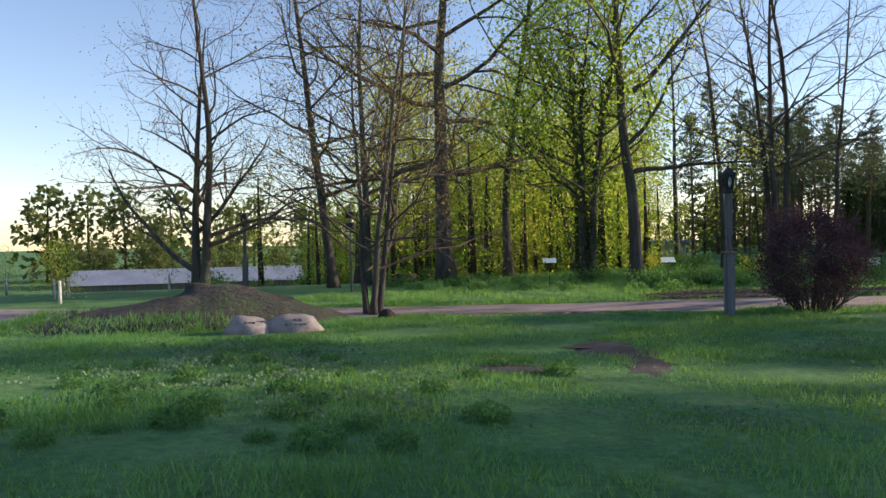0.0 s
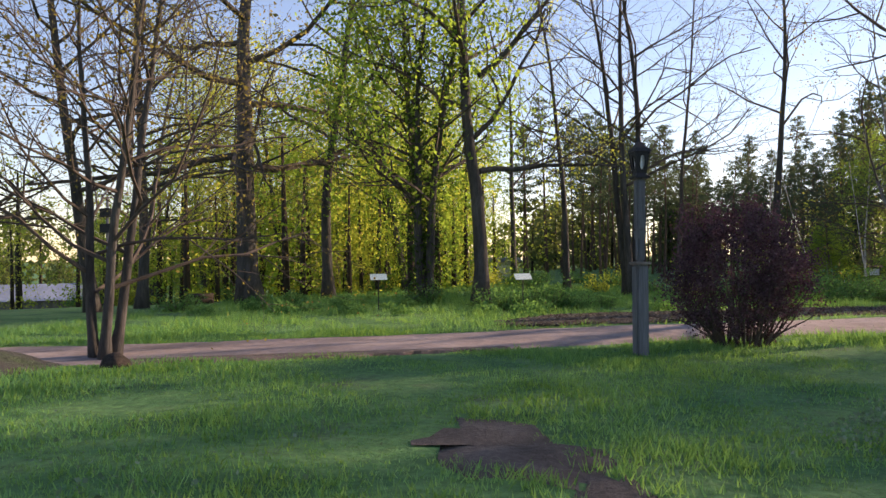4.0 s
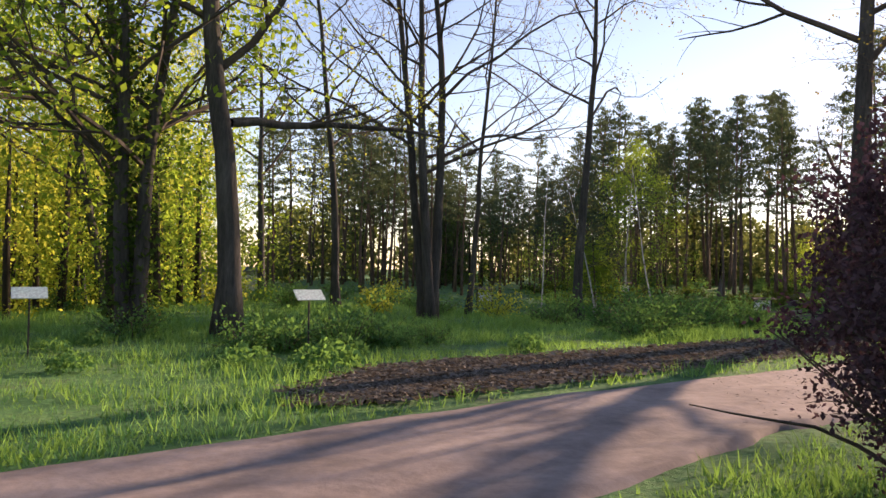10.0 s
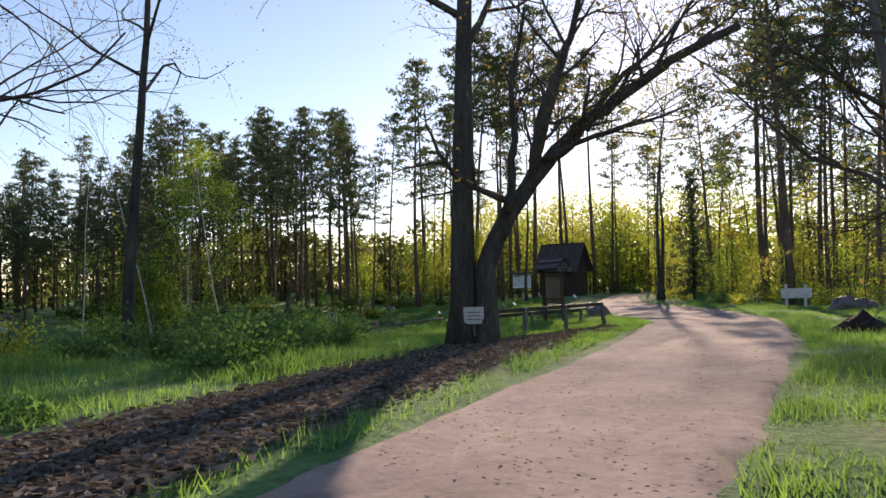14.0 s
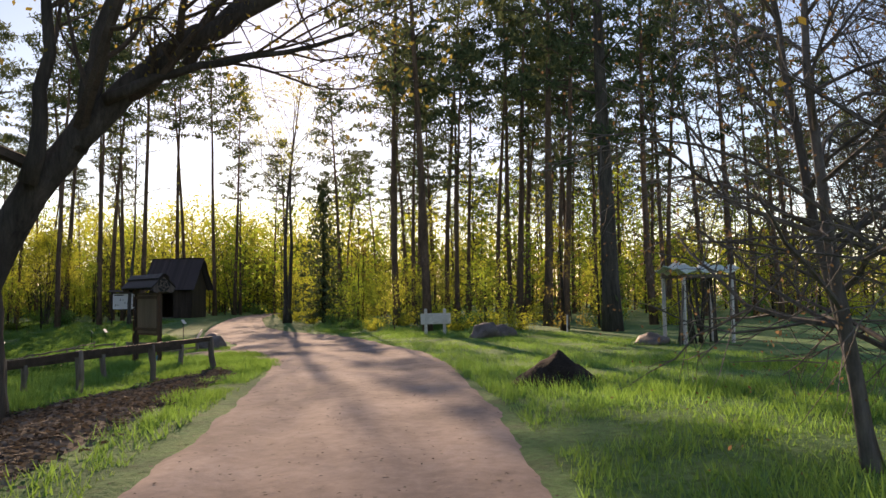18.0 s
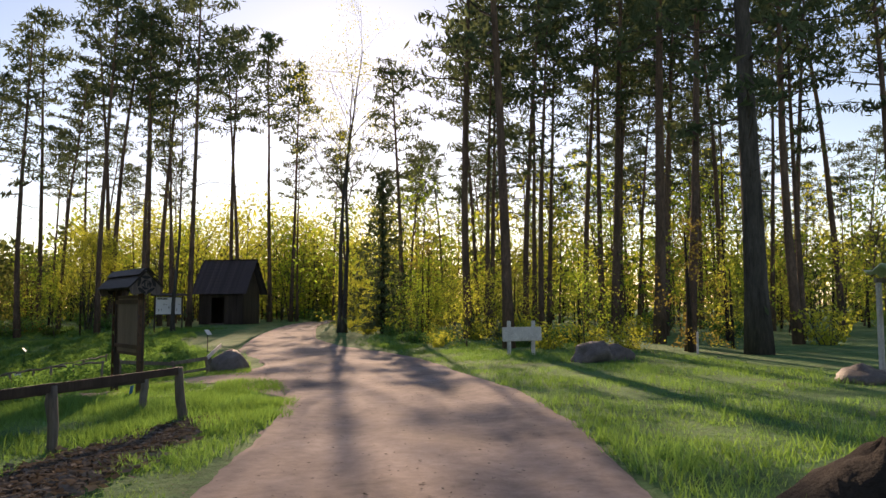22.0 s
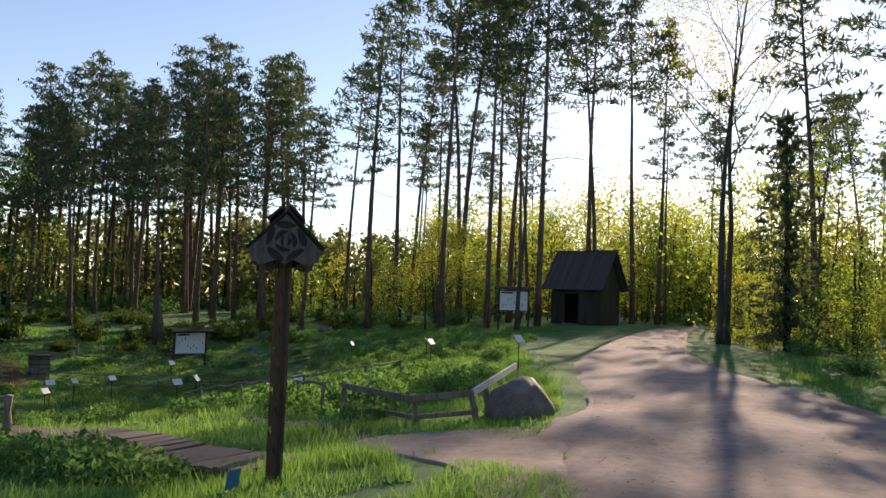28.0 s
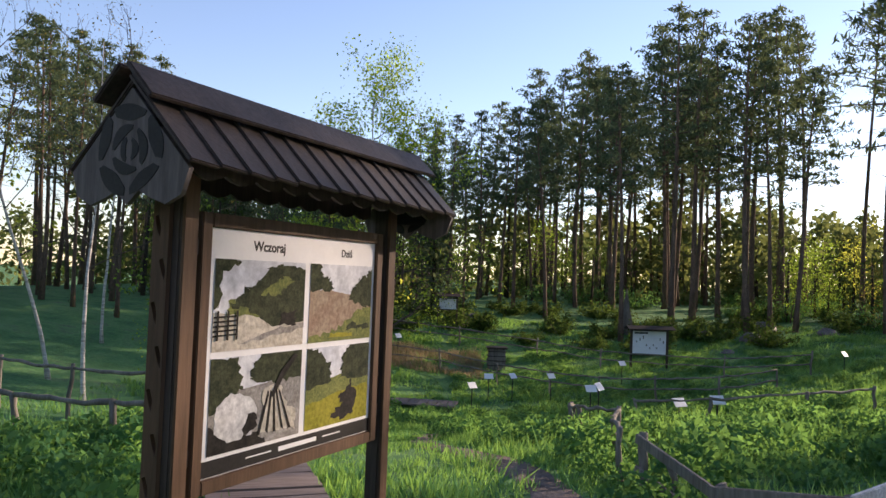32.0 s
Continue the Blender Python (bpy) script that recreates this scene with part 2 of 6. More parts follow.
M["mud"] = surface("dark_mud", [(0.3, (0.1, 0.075, 0.062)), (0.7, (0.2, 0.155, 0.13))], 1.5, 0.9, fine=9, bump=1.0, bump_scale=9, dist=0.05)

# ---- mesh helpers ----
rng = np.random.default_rng(7)


def smooth(a, b, x):
    u = np.clip((x - a) / (b - a), 0.0, 1.0)
    return u * u * (3 - 2 * u)


RS, RN = (0.76, 0.65), (-0.65, 0.76)


def height(x, y):
    """The lie of the land: a hollow with the garden, a slight rise of the lawn."""
    s = (x - 33) * RS[0] + (y - 44.5) * RS[1]
    d = (x - 33) * RN[0] + (y - 44.5) * RN[1]
    z = -3.3 * np.exp(-((s - 14) / 22) ** 2 - ((d - 19) / 13) ** 2)
    z = z + 0.42 * (1 - smooth(0, 13, y)) * (1 - smooth(6, 14, abs(x - 1)))
    z = z - 0.28 * np.exp(-((x - 26.3) / 1.5) ** 2 - ((y - 43.6) / 1.6) ** 2)
    z = z + 0.12 * (1 - smooth(19.5, 22, y - 0.4 * x)) * (1 - smooth(14, 30, x))
    return z - 4.0 * smooth(25, 110, 0.8 * y - 0.6 * x) * (1 - smooth(-22, 2, x))


class Geo:
    def __init__(self):
        self.v, self.f, self.n = [], [], 0

    def add(self, verts, faces):
        verts = np.asarray(verts, float).reshape(-1, 3)
        self.v.append(verts)
        self.f.extend((np.asarray(faces) + self.n).tolist())
        self.n += len(verts)

    def mesh(self, name, mat, shade=False):
        me = bpy.data.meshes.new(name)
        v = np.concatenate(self.v) if self.v else np.zeros((0, 3))
        me.from_pydata(v.tolist(), [], self.f)
        if shade:
            me.polygons.foreach_set("use_smooth", np.ones(len(me.polygons), bool))
        me.materials.append(mat)
        me.update()
        return me

    def tube(self, pts, radii, sides=6, cap=True):
        pts = np.asarray(pts, float)
        n = len(pts)
        tan = np.gradient(pts, axis=0)
        tan /= np.linalg.norm(tan, axis=1)[:, None] + 1e-9
        ref = np.array([1.0, 0.0, 0.0]) if abs(tan[0][2]) > 0.8 else np.array([0.0, 0.0, 1.0])
        a = np.cross(tan, ref)
        a /= np.linalg.norm(a, axis=1)[:, None] + 1e-9
        b = np.cross(tan, a)
        ang = np.arange(sides) * 2 * np.pi / sides
        ring = a[:, None, :] * np.cos(ang)[None, :, None] + b[:, None, :] * np.sin(ang)[None, :, None]
        v = pts[:, None, :] + ring * np.asarray(radii, float)[:, None, None]
        i = np.arange(n - 1)[:, None] * sides
        k = np.arange(sides)[None, :]
        k2 = (k + 1) % sides
        q = np.stack([i + k, i + k2, i + sides + k2, i + sides + k], -1).reshape(-1, 4)
        self.add(v, q)
        if cap:
            self.f.append([self.n - sides + j for j in range(sides)])
            self.f.append([self.n - n * sides + j for j in reversed(range(sides))])

    def blades(self, base, tall, wide, r=rng):
        """One thin leaning blade of grass at each base."""
        c = np.asarray(base, float)
        n = len(c)
        a = r.random(n) * 2 * np.pi
        side = np.stack([np.cos(a), np.sin(a), np.zeros(n)], 1)
        h = (tall * (0.5 + 0.9 * r.random(n)))[:, None]
        lean = r.normal(size=(n, 3)) * np.array([0.4, 0.4, 0.0])
        top = c + (np.array([0, 0, 1.0]) + lean) * h
        w = wide * (0.6 + 0.8 * r.random(n))[:, None]
        v = np.stack([c - side * w, c + side * w, top], 1)
        self.add(v.reshape(-1, 3), np.arange(n * 3).reshape(n, 3))

    def leaves(self, centres, size, up=0.3, aspect=0.6, r=rng):
        """One small bent leaf of four corners at each centre, turned at random."""
        c = np.asarray(centres, float)
        n = len(c)
        if not n:
            return
        d = r.normal(size=(n, 3))
        d[:, 2] += up
        d /= np.linalg.norm(d, axis=1)[:, None]
        e = np.cross(d, r.normal(size=(n, 3)))
        e /= np.linalg.norm(e, axis=1)[:, None] + 1e-9
        s = (size * (0.6 + 0.8 * r.random(n)))[:, None]
        v = np.stack([c - d * s * 0.5, c + e * s * aspect * 0.5, c + d * s * 0.5, c - e * s * aspect * 0.5], 1)
        self.add(v.reshape(-1, 3), np.arange(n * 4).reshape(n, 4))

    def box(self, lo, hi):
        x0, y0, z0 = lo
        x1, y1, z1 = hi
        self.add([(x0, y0, z0), (x1, y0, z0), (x1, y1, z0), (x0, y1, z0), (x0, y0, z1), (x1, y0, z1), (x1, y1, z1), (x0, y1, z1)],
                 [])
        o = self.n - 8
        for f in ((0, 3, 2, 1), (4, 5, 6, 7), (0, 1, 5, 4), (1, 2, 6, 5), (2, 3, 7, 6), (3, 0, 4, 7)):
            self.f.append([o + j for j in f])


def part(name, data, parent=None, label="", m=None):
    ob = new(name, data)
    if parent:
        ob.parent = parent
    if m is not None:
        ob.matrix_basis = m
    return tagged(ob, label)


def thing(name, label, category, m=None, group="", kind=""):
    ob = new(name)
    ob.empty_display_size = 0.2
    if m is not None:
        ob.matrix_basis = m
    return tagged(ob, label, category, group, kind)


def beam(name, mat, lo, hi, bevel=0.006, warp=0.0):
    """A bevelled timber between two corners."""
    bm = bmesh.new()
    bmesh.ops.create_cube(bm, size=1)
    for v in bm.verts:
        for k in range(3):
            v.co[k] = lo[k] + (v.co[k] + 0.5) * (hi[k] - lo[k])
    if bevel:
        bmesh.ops.bevel(bm, geom=list(bm.edges), offset=bevel, segments=2, affect="EDGES", clamp_overlap=True)
    if warp:
        for v in bm.verts:
            v.co += noise.noise_vector(v.co * 1.7) * warp
    me = bpy.data.meshes.new(name)
    bm.to_mesh(me)
    bm.free()
    me.materials.append(mat)
    return me


# ---- ground ----
def grid_lines(parts):
    out = []
    for a, b, step in parts:
        out += list(np.arange(a, b, step))
    return out + [parts[-1][1]]


def spline(pts, n):
    """Points evenly along a smooth line through pts."""
    p = [Vector(q) for q in pts]
    p = [2 * p[0] - p[1]] + p + [2 * p[-1] - p[-2]]
    out = []
    for i in range(1, len(p) - 2):
        for k in range(n):
            u = k / n
            out.append(0.5 * (2 * p[i] + (p[i + 1] - p[i - 1]) * u + (2 * p[i - 1] - 5 * p[i] + 4 * p[i + 1] - p[i + 2]) * u * u + (3 * p[i] - p[i - 1] - 3 * p[i + 1] + p[i + 2]) * u ** 3))
    return out + [p[-2]]


ROAD_L = [(-60, 8), (-30, 15.5), (-12.2, 19.9), (-5, 22.8), (1.2, 26), (4.8, 27.7), (8.3, 29.2), (13.5, 31.4), (19, 34), (25, 37.3), (29.3, 40.8), (34, 44.4), (44.6, 53.4), (62.5, 64.2), (80, 72.6), (110, 84)]
ROAD_R = [(-60, 3), (-30, 11.5), (-12, 16.6), (-4.4, 19.3), (0.6, 22), (3.5, 23.9), (7.7, 25.2), (12.2, 26.8), (18.2, 29), (26.4, 32.6), (31, 35.8), (36.6, 40), (43, 46.8), (53, 54.5), (79, 69.6), (112, 80)]
ROAD_A = np.array([(p.x, p.y) for p in spline([(*q, 0) for q in ROAD_L], 12)])
ROAD_B = np.array([(p.x, p.y) for p in spline([(*q, 0) for q in ROAD_R], 12)])
ROAD_C, ROAD_W = (ROAD_A + ROAD_B) / 2, np.linalg.norm(ROAD_A - ROAD_B, axis=1) / 2


def off_road(xy, margin=0.0):
    """Metres from the track's edge, below zero on it."""
    out = np.zeros(len(xy))
    for i in range(0, len(xy), 20000):
        d = np.linalg.norm(xy[i:i + 20000, None, :] - ROAD_C[None], axis=2)
        j = d.argmin(1)
        out[i:i + 20000] = d[np.arange(len(j)), j] - ROAD_W[j]
    return out - margin


def rough(x, y):
    return 0.03 * noise.noise((x * 0.45, y * 0.45, 0))


def ground_sheet():
    xs = grid_lines([(-900, -100, 100), (-100, -30, 7), (-30, 60, 0.9), (60, 120, 4), (120, 1000, 110)])
    ys = grid_lines([(-800, -60, 92), (-60, -6, 6), (-6, 70, 0.9), (70, 120, 2.5), (120, 1000, 110)])
    under = smooth(-0.45, -1.3, off_road(np.array([(x, y) for y in ys for x in xs])))
    v = [(x, y, height(x, y) + rough(x, y) - 0.1 * s) for (y, x), s in zip([(y, x) for y in ys for x in xs], under)]
    n = len(xs)
    i = (np.arange(len(ys) - 1)[:, None] * n + np.arange(n - 1)[None, :]).reshape(-1)
    g = Geo()
    g.add(v, np.stack([i, i + 1, i + n + 1, i + n], 1))
    tagged(new("ground", g.mesh("ground", M["ground"], True)), "uneven spring meadow ground with short grass", "ground", kind="structure")


ground_sheet()


def strip(name, left, right, mat, lift, label, n=24, cols=9, rag=0.25, crown=0.0, dips=()):
    a, b = spline(left, n), spline(right, n)
    v = []
    for i, (p, q) in enumerate(zip(a, b)):
        for c in range(cols):
            u = c / (cols - 1)
            w = p.lerp(q, u)
            if c in (0, cols - 1):
                w = w + (p - q).normalized() * rag * noise.noise((w.x * 0.9, w.y * 0.9, c)) + (p - q).normalized() * rag * 0.6 * noise.noise((w.x * 3.1, w.y * 3.1, c + 5))
            z = height(w.x, w.y) + rough(w.x, w.y) + lift + crown * math.sin(math.pi * u)
            for at, dip, wid in dips:
                z -= dip * math.exp(-((u - at) / wid) ** 2)
            z += 0.015 * noise.noise((w.x * 1.3, w.y * 1.3, 1))
            if c in (0, cols - 1) or i in (0, len(a) - 1):
                z -= lift + 0.06
            v.append((w.x, w.y, z))
    i = (np.arange(len(a) - 1)[:, None] * cols + np.arange(cols - 1)[None, :]).reshape(-1)
    g = Geo()
    g.add(v, np.stack([i, i + 1, i + cols + 1, i + cols], 1)[:, ::-1])
    return tagged(new(name, g.mesh(name, mat, True)), label, name.split("_")[0], kind="structure")


strip("road", ROAD_L, ROAD_R, M["road"], 0.03, "pale sandy dirt track with wheel ruts", cols=21, rag=0.3, dips=((0.28, 0.035, 0.07), (0.72, 0.035, 0.07)))
LITTER_L = [(-1.6, 26.6), (-0.4, 29.0), (1.6, 30.1), (5.8, 32.0), (9.0, 33.7), (13.7, 35.9), (18.1, 36.2), (22.9, 37.1)]
LITTER_R = [(-1.5, 25.7), (0, 26.05), (1.5, 26.8), (3.6, 27.9), (8.0, 29.95), (13.0, 32.3), (18.9, 35.0), (23.0, 36.9)]
strip("road_verge", LITTER_L, LITTER_R, M["litter"], 0.025, "bare strip covered in dark dead leaves", cols=15, rag=0.25)
strip("path_bare_ground", [(26.6, 38.9), (28.1, 41.2), (28.3, 43.7), (30.2, 43.0), (32.6, 43.3), (35, 45.2)], [(25.4, 37.3), (28.2, 39.4), (29.9, 40.9), (31.4, 41.7), (33, 42.7), (35.6, 44.2)], M["road"], 0.022, "trodden sandy apron beside the track", cols=15, rag=0.4)
strip("footpath", [(27.9, 42), (28.4, 44.6), (28.6, 46.4), (28.1, 48.4), (27.2, 52), (28, 58)], [(28.8, 42.2), (29.2, 44.6), (29.3, 46.4), (28.9, 48.6), (27.9, 52), (28.6, 58)], M["mud"], 0.02, "narrow trodden footpath through grass", n=12, cols=6, rag=0.15)

strip("road_mud", [(-7.6, 18.8), (-5.6, 19.6), (-4.5, 20.0), (-3.4, 20.5), (-2.2, 20.9), (-1.2, 21.25)], [(-7.2, 17.7), (-5.2, 18.3), (-4.0, 18.8), (-2.9, 19.4), (-1.9, 20.2), (-1.1, 21.0)], M["mud"], 0.05, "dark trampled mud at the edge of the track", n=30, cols=9, rag=0.35)


# ---- trees ----
def bent(p, d, length, n, wander, rise, r):
    """A wandering line from p towards d."""
    pts = [np.array(p, float)]
    d = np.array(d, float)
    for _ in range(n):
        d = d + r.normal(size=3) * wander
        d[2] += rise
        d /= np.linalg.norm(d)
        pts.append(pts[-1] + d * length / n)
    return np.array(pts), d


def grow(twigs, tips, p, d, length, radius, level, r, spread, rise, kids):
    """A branch with its side branches, level by level."""
    n = max(3, 6 - level)
    pts, end = bent(p, d, length, n, 0.16, rise, r)
    rad = np.linspace(radius, radius * 0.35, n + 1)
    twigs.tube(pts, rad, (9, 5, 4, 3, 3)[level], cap=False)
    if level >= len(kids):
        tips.append(pts[-1])
        tips.append(pts[-2])
        return
    for k in range(kids[level]):
        u = 0.25 + 0.75 * (k + r.random()) / kids[level]
        i = min(n - 1, int(u * n))
        q = pts[i] + (pts[i + 1] - pts[i]) * (u * n - i)
        ax = pts[i + 1] - pts[i]
        ax /= np.linalg.norm(ax)
        side = np.cross(ax, r.normal(size=3))
        side /= np.linalg.norm(side) + 1e-9
        a = spread * (0.7 + 0.6 * r.random())
        nd = ax * math.cos(a) + side * math.sin(a)
        grow(twigs, tips, q, nd, length * (0.42 + 0.25 * r.random()) * (1.15 - 0.4 * u), max(rad[i] * 0.55, 0.006), level + 1, r, spread, rise * 1.2, kids)


def broadleaf(seed, tall, girth, stems=1, clear=0.3, kids=(7, 5, 5), spread=0.8, leaf=None, leaf_n=6, leaf_size=0.12, lean=0.08, bark="bark", rise=0.02, ivy=0.0, puff=0.35, limbs=(), fan=0.16, up=0.35, arcs=(), wander=0.035, twig="twig"):
    """The parts of a tree: stems, heavy limbs, branchwork, leaves, ivy."""
    r = np.random.default_rng(seed)
    twigs, crown, creeper = Geo(), Geo(), Geo()
    tips, out = [], []
    for s in range(stems):
        a = r.random() * 6.28 if stems == 1 else s * 6.28 / stems + r.random()
        ln = lean if stems == 1 else fan + 0.09 * r.random()
        d = np.array([math.cos(a) * ln, math.sin(a) * ln, 1.0])
        h = tall * (1 if s == 0 else 0.75 + 0.25 * r.random())
        p0 = np.array([0.14 * math.cos(a), 0.14 * math.sin(a), 0]) * (stems > 1) + np.array([0, 0, -0.25])
        pts, end = bent(p0, d, h * 0.92, 14, wander, 0.02, r)
        rad = girth * 0.5 * (1 - 0.86 * np.linspace(0, 1, 15) ** 0.85)
        rad[0] *= 1.5
        stem = Geo()
        stem.tube(pts, rad, 12)
        out.append(("trunk" if stems == 1 else "stem", stem.mesh("trunk", M[bark], True), ""))
        n0 = kids[0] * 2
        for k in range(n0):
            u = clear + (0.97 - clear) * (k + 0.6 * r.random()) / n0
            i = min(13, int(u * 14))
            q = pts[i] + (pts[i + 1] - pts[i]) * (u * 14 - i)
            b = k * 2.4 + r.random()
            e = np.array([math.cos(b), math.sin(b), up + 0.7 * u])
            grow(twigs, tips, q, e / np.linalg.norm(e), tall * (0.36 - 0.2 * u) * (0.75 + 0.5 * r.random()), max(0.02, rad[i] * 0.5), 1, r, spread, rise, kids)
        if ivy:
            for i in range(int(14 * ivy)):
                m = int(90 * girth / 0.4)
                u = r.random(m)[:, None]
                c = pts[i] * (1 - u) + pts[i + 1] * u
                o = r.normal(size=(m, 3))
                o[:, 2] *= 0.3
                o /= np.linalg.norm(o, axis=1)[:, None]
                creeper.leaves(c + o * (rad[i] + 0.05 + 0.25 * r.random((m, 1))), 0.16, r=r)
    for az, z0, ln, rad, climb in limbs:
        pts, end = bent((0, 0, z0), (math.cos(radians(az)), math.sin(radians(az)), climb), ln, 9, 0.1, 0.01, r)
        rr = rad * (1 - 0.75 * np.linspace(0, 1, 10))
        limb = Geo()
        limb.tube(pts, rr, 9, cap=False)
        out.append(("limb", limb.mesh("limb", M[bark], True), ""))
        for k in range(7):
            i = 3 + int(k * 6 / 7)
            e = (pts[i] - pts[i - 1]) / np.linalg.norm(pts[i] - pts[i - 1]) + r.normal(size=3) * 0.6 + np.array([0, 0, 0.2])
            grow(twigs, tips, pts[i], e / np.linalg.norm(e), ln * 0.35 * (0.6 + 0.5 * r.random()), rr[i] * 0.5, 1, r, spread, rise, kids)
    for az, line, rad in arcs:
        c, s = math.cos(radians(az)), math.sin(radians(az))
        pts = np.array([tuple(q) for q in spline([(u * c, u * s, z) for u, z in line], 3)])
        pts[1:] += r.normal(size=(len(pts) - 1, 3)) * 0.03
        rr = rad * (1 - 0.72 * np.linspace(0, 1, len(pts)) ** 0.8)
        limb = Geo()
        limb.tube(pts, rr, 10)
        out.append(("limb", limb.mesh("limb", M[bark], True), ""))
        for k in range(9):
            i = int(len(pts) * (0.45 + 0.54 * k / 9))
            e = (pts[i] - pts[i - 1]) / np.linalg.norm(pts[i] - pts[i - 1]) + r.normal(size=3) * 0.7 + np.array([0, 0, 0.15])
            grow(twigs, tips, pts[i], e / np.linalg.norm(e), 2.6 * (0.6 + 0.6 * r.random()), rr[i] * 0.5, 1, r, spread, rise, kids)
    out.append(("branchwork", twigs.mesh("branchwork", M[twig]), "stuff"))
    if leaf and tips:
        t = np.array(tips)
        c = np.repeat(t, leaf_n, axis=0) + r.normal(size=(len(t) * leaf_n, 3)) * puff
        crown.leaves(c, leaf_size, r=r)
        out.append(("foliage", crown.mesh("foliage", M[leaf]), "stuff"))
    if ivy:
        out.append(("ivy", creeper.mesh("ivy", M["ivy"]), "stuff"))
    return out


def pine(seed, tall, girth, clear=0.55, dense=1.0, tuft=8, bark="pine_bark", lean=0.03):
    r = np.random.default_rng(seed)
    wood, twigs, crown = Geo(), Geo(), Geo()
    pts, end = bent((0, 0, -0.3), (r.normal() * lean, r.normal() * lean, 1), tall, 10, 0.012, 0.01, r)
    rad = girth * 0.5 * (1 - 0.82 * np.linspace(0, 1, 11))
    rad[0] *= 1.25
    wood.tube(pts, rad, 9)

    def at(u):
        i = min(9, int(u * 10))
        return pts[i] + (pts[i + 1] - pts[i]) * (u * 10 - i)

    for k in range(14):
        u = 0.18 + (clear - 0.14) * k / 14
        a = r.random() * 6.28
        e = np.array([math.cos(a), math.sin(a), 0.05 + 0.2 * r.normal()])
        p, _ = bent(at(u), e, 0.5 + 1.6 * r.random(), 3, 0.15, -0.02, r)
        twigs.tube(p, np.linspace(0.025, 0.008, 4), 3, cap=False)
    n = int(36 * dense)
    for k in range(n):
        u = clear + (1 - clear) * (k + 0.5 * r.random()) / n
        w = (u - clear) / (1 - clear)
        a = k * 2.4 + r.normal() * 0.4
        ln = tall * 0.15 * (1.02 - w) ** 0.75 * (0.55 + 0.45 * min(1, w / 0.2)) * (0.6 + 0.7 * r.random()) + 0.25
        e = np.array([math.cos(a), math.sin(a), 0.02 + 0.45 * w])
        p, _ = bent(at(u), e, ln, 4, 0.14, 0.05, r)
        twigs.tube(p, np.linspace(0.05, 0.012, 5) * (1.2 - 0.6 * w), 3, cap=False)
        for j in range(7):
            q = p[(4, 3, 4, 2, 3, 4, 1)[j]] + r.normal(size=3) * np.array([0.3, 0.3, 0.1]) * (0.5 + ln * 0.22)
            crown.leaves(q + r.normal(size=(tuft, 3)) * np.array([0.26, 0.26, 0.1]), 0.46, up=0.7, aspect=0.27, r=r)
    crown.leaves(end + r.normal(size=(24, 3)) * np.array([0.16, 0.16, 0.4]) - np.array([0, 0, 0.3]), 0.4, up=1.2, aspect=0.27, r=r)
    return [("trunk", wood.mesh("trunk", M[bark], True), ""), ("branchwork", twigs.mesh("branchwork", M["twig"]), "stuff"), ("crown", crown.mesh("crown", M["needles"]), "stuff")]


def spruce(seed, tall):
    r = np.random.default_rng(seed)
    wood, twigs, crown = Geo(), Geo(), Geo()
    wood.tube([(0, 0, -0.2), (0, 0, tall)], [0.16, 0.02], 8)
    for k in range(90):
        u = 0.06 + 0.93 * k / 90
        a = k * 2.4
        ln = tall * 0.25 * (1 - u) ** 0.8 * (0.7 + 0.5 * r.random()) + 0.1
        p, _ = bent((0, 0, tall * u), (math.cos(a), math.sin(a), 0.05), ln, 4, 0.06, -0.05, r)
        twigs.tube(p, np.linspace(0.02, 0.006, 5), 3, cap=False)
        m = int(14 + 26 * (1 - u))
        w = r.random(m)
        c = p[0] + (p[-1] - p[0]) * w[:, None] + r.normal(size=(m, 3)) * np.array([0.14, 0.14, 0.1])
        crown.leaves(c - np.array([0, 0, 0.1]), 0.36, up=-0.6, aspect=0.36, r=r)
    return [("trunk", wood.mesh("trunk", M["bark_brown"], True), ""), ("branchwork", twigs.mesh("branchwork", M["twig"]), "stuff"), ("crown", crown.mesh("crown", M["needles"]), "stuff")]


def plant_tree(parts, name, label, x, y, turn=0.0, size=1.0, group="", z=None, category="tree"):
    t = thing(name, label, category, pose(x, y, float(height(x, y)) if z is None else z, 0, 0, turn), group)
    t.scale = (size, size, size)
    for nm, me, kind in parts:
        if len(me.vertices):
            tagged(part(nm, me, t), kind=kind)
    return t


# single trees of the park, by the track
plant_tree(broadleaf(11, 15, 0.42, 2, 0.16, (7, 5, 5), 0.75, "bud", 2, 0.07, limbs=((185, 0.9, 7, 0.13, 0.55), (10, 2.6, 5, 0.1, 0.7)), fan=0.02), "spreading_tree", "bare spreading tree with dark twigs behind an earth mound", -18.9, 24.6)
plant_tree(broadleaf(12, 12, 0.2, 3, 0.14, (9, 6, 5), 0.62, "bud", 3, 0.07, fan=0.07), "budding_tree", "slender many-stemmed tree with reddish buds by the track", -8.2, 19.1, 40)
plant_tree(broadleaf(13, 24, 0.95, 1, 0.24, (9, 4, 4), 0.8, "bud", 4, 0.1, lean=0.03, up=-0.2, rise=-0.01), "old_tree", "tall old tree with dark rough trunk and hanging twigs", -12.6, 35.6)
plant_tree(broadleaf(14, 23, 0.55, 1, 0.3, (8, 4, 4), 0.8, "spring", 7, 0.15, puff=0.5), "park_tree", "tall tree with dark trunk and first yellow-green leaves", -10.8, 40.2)
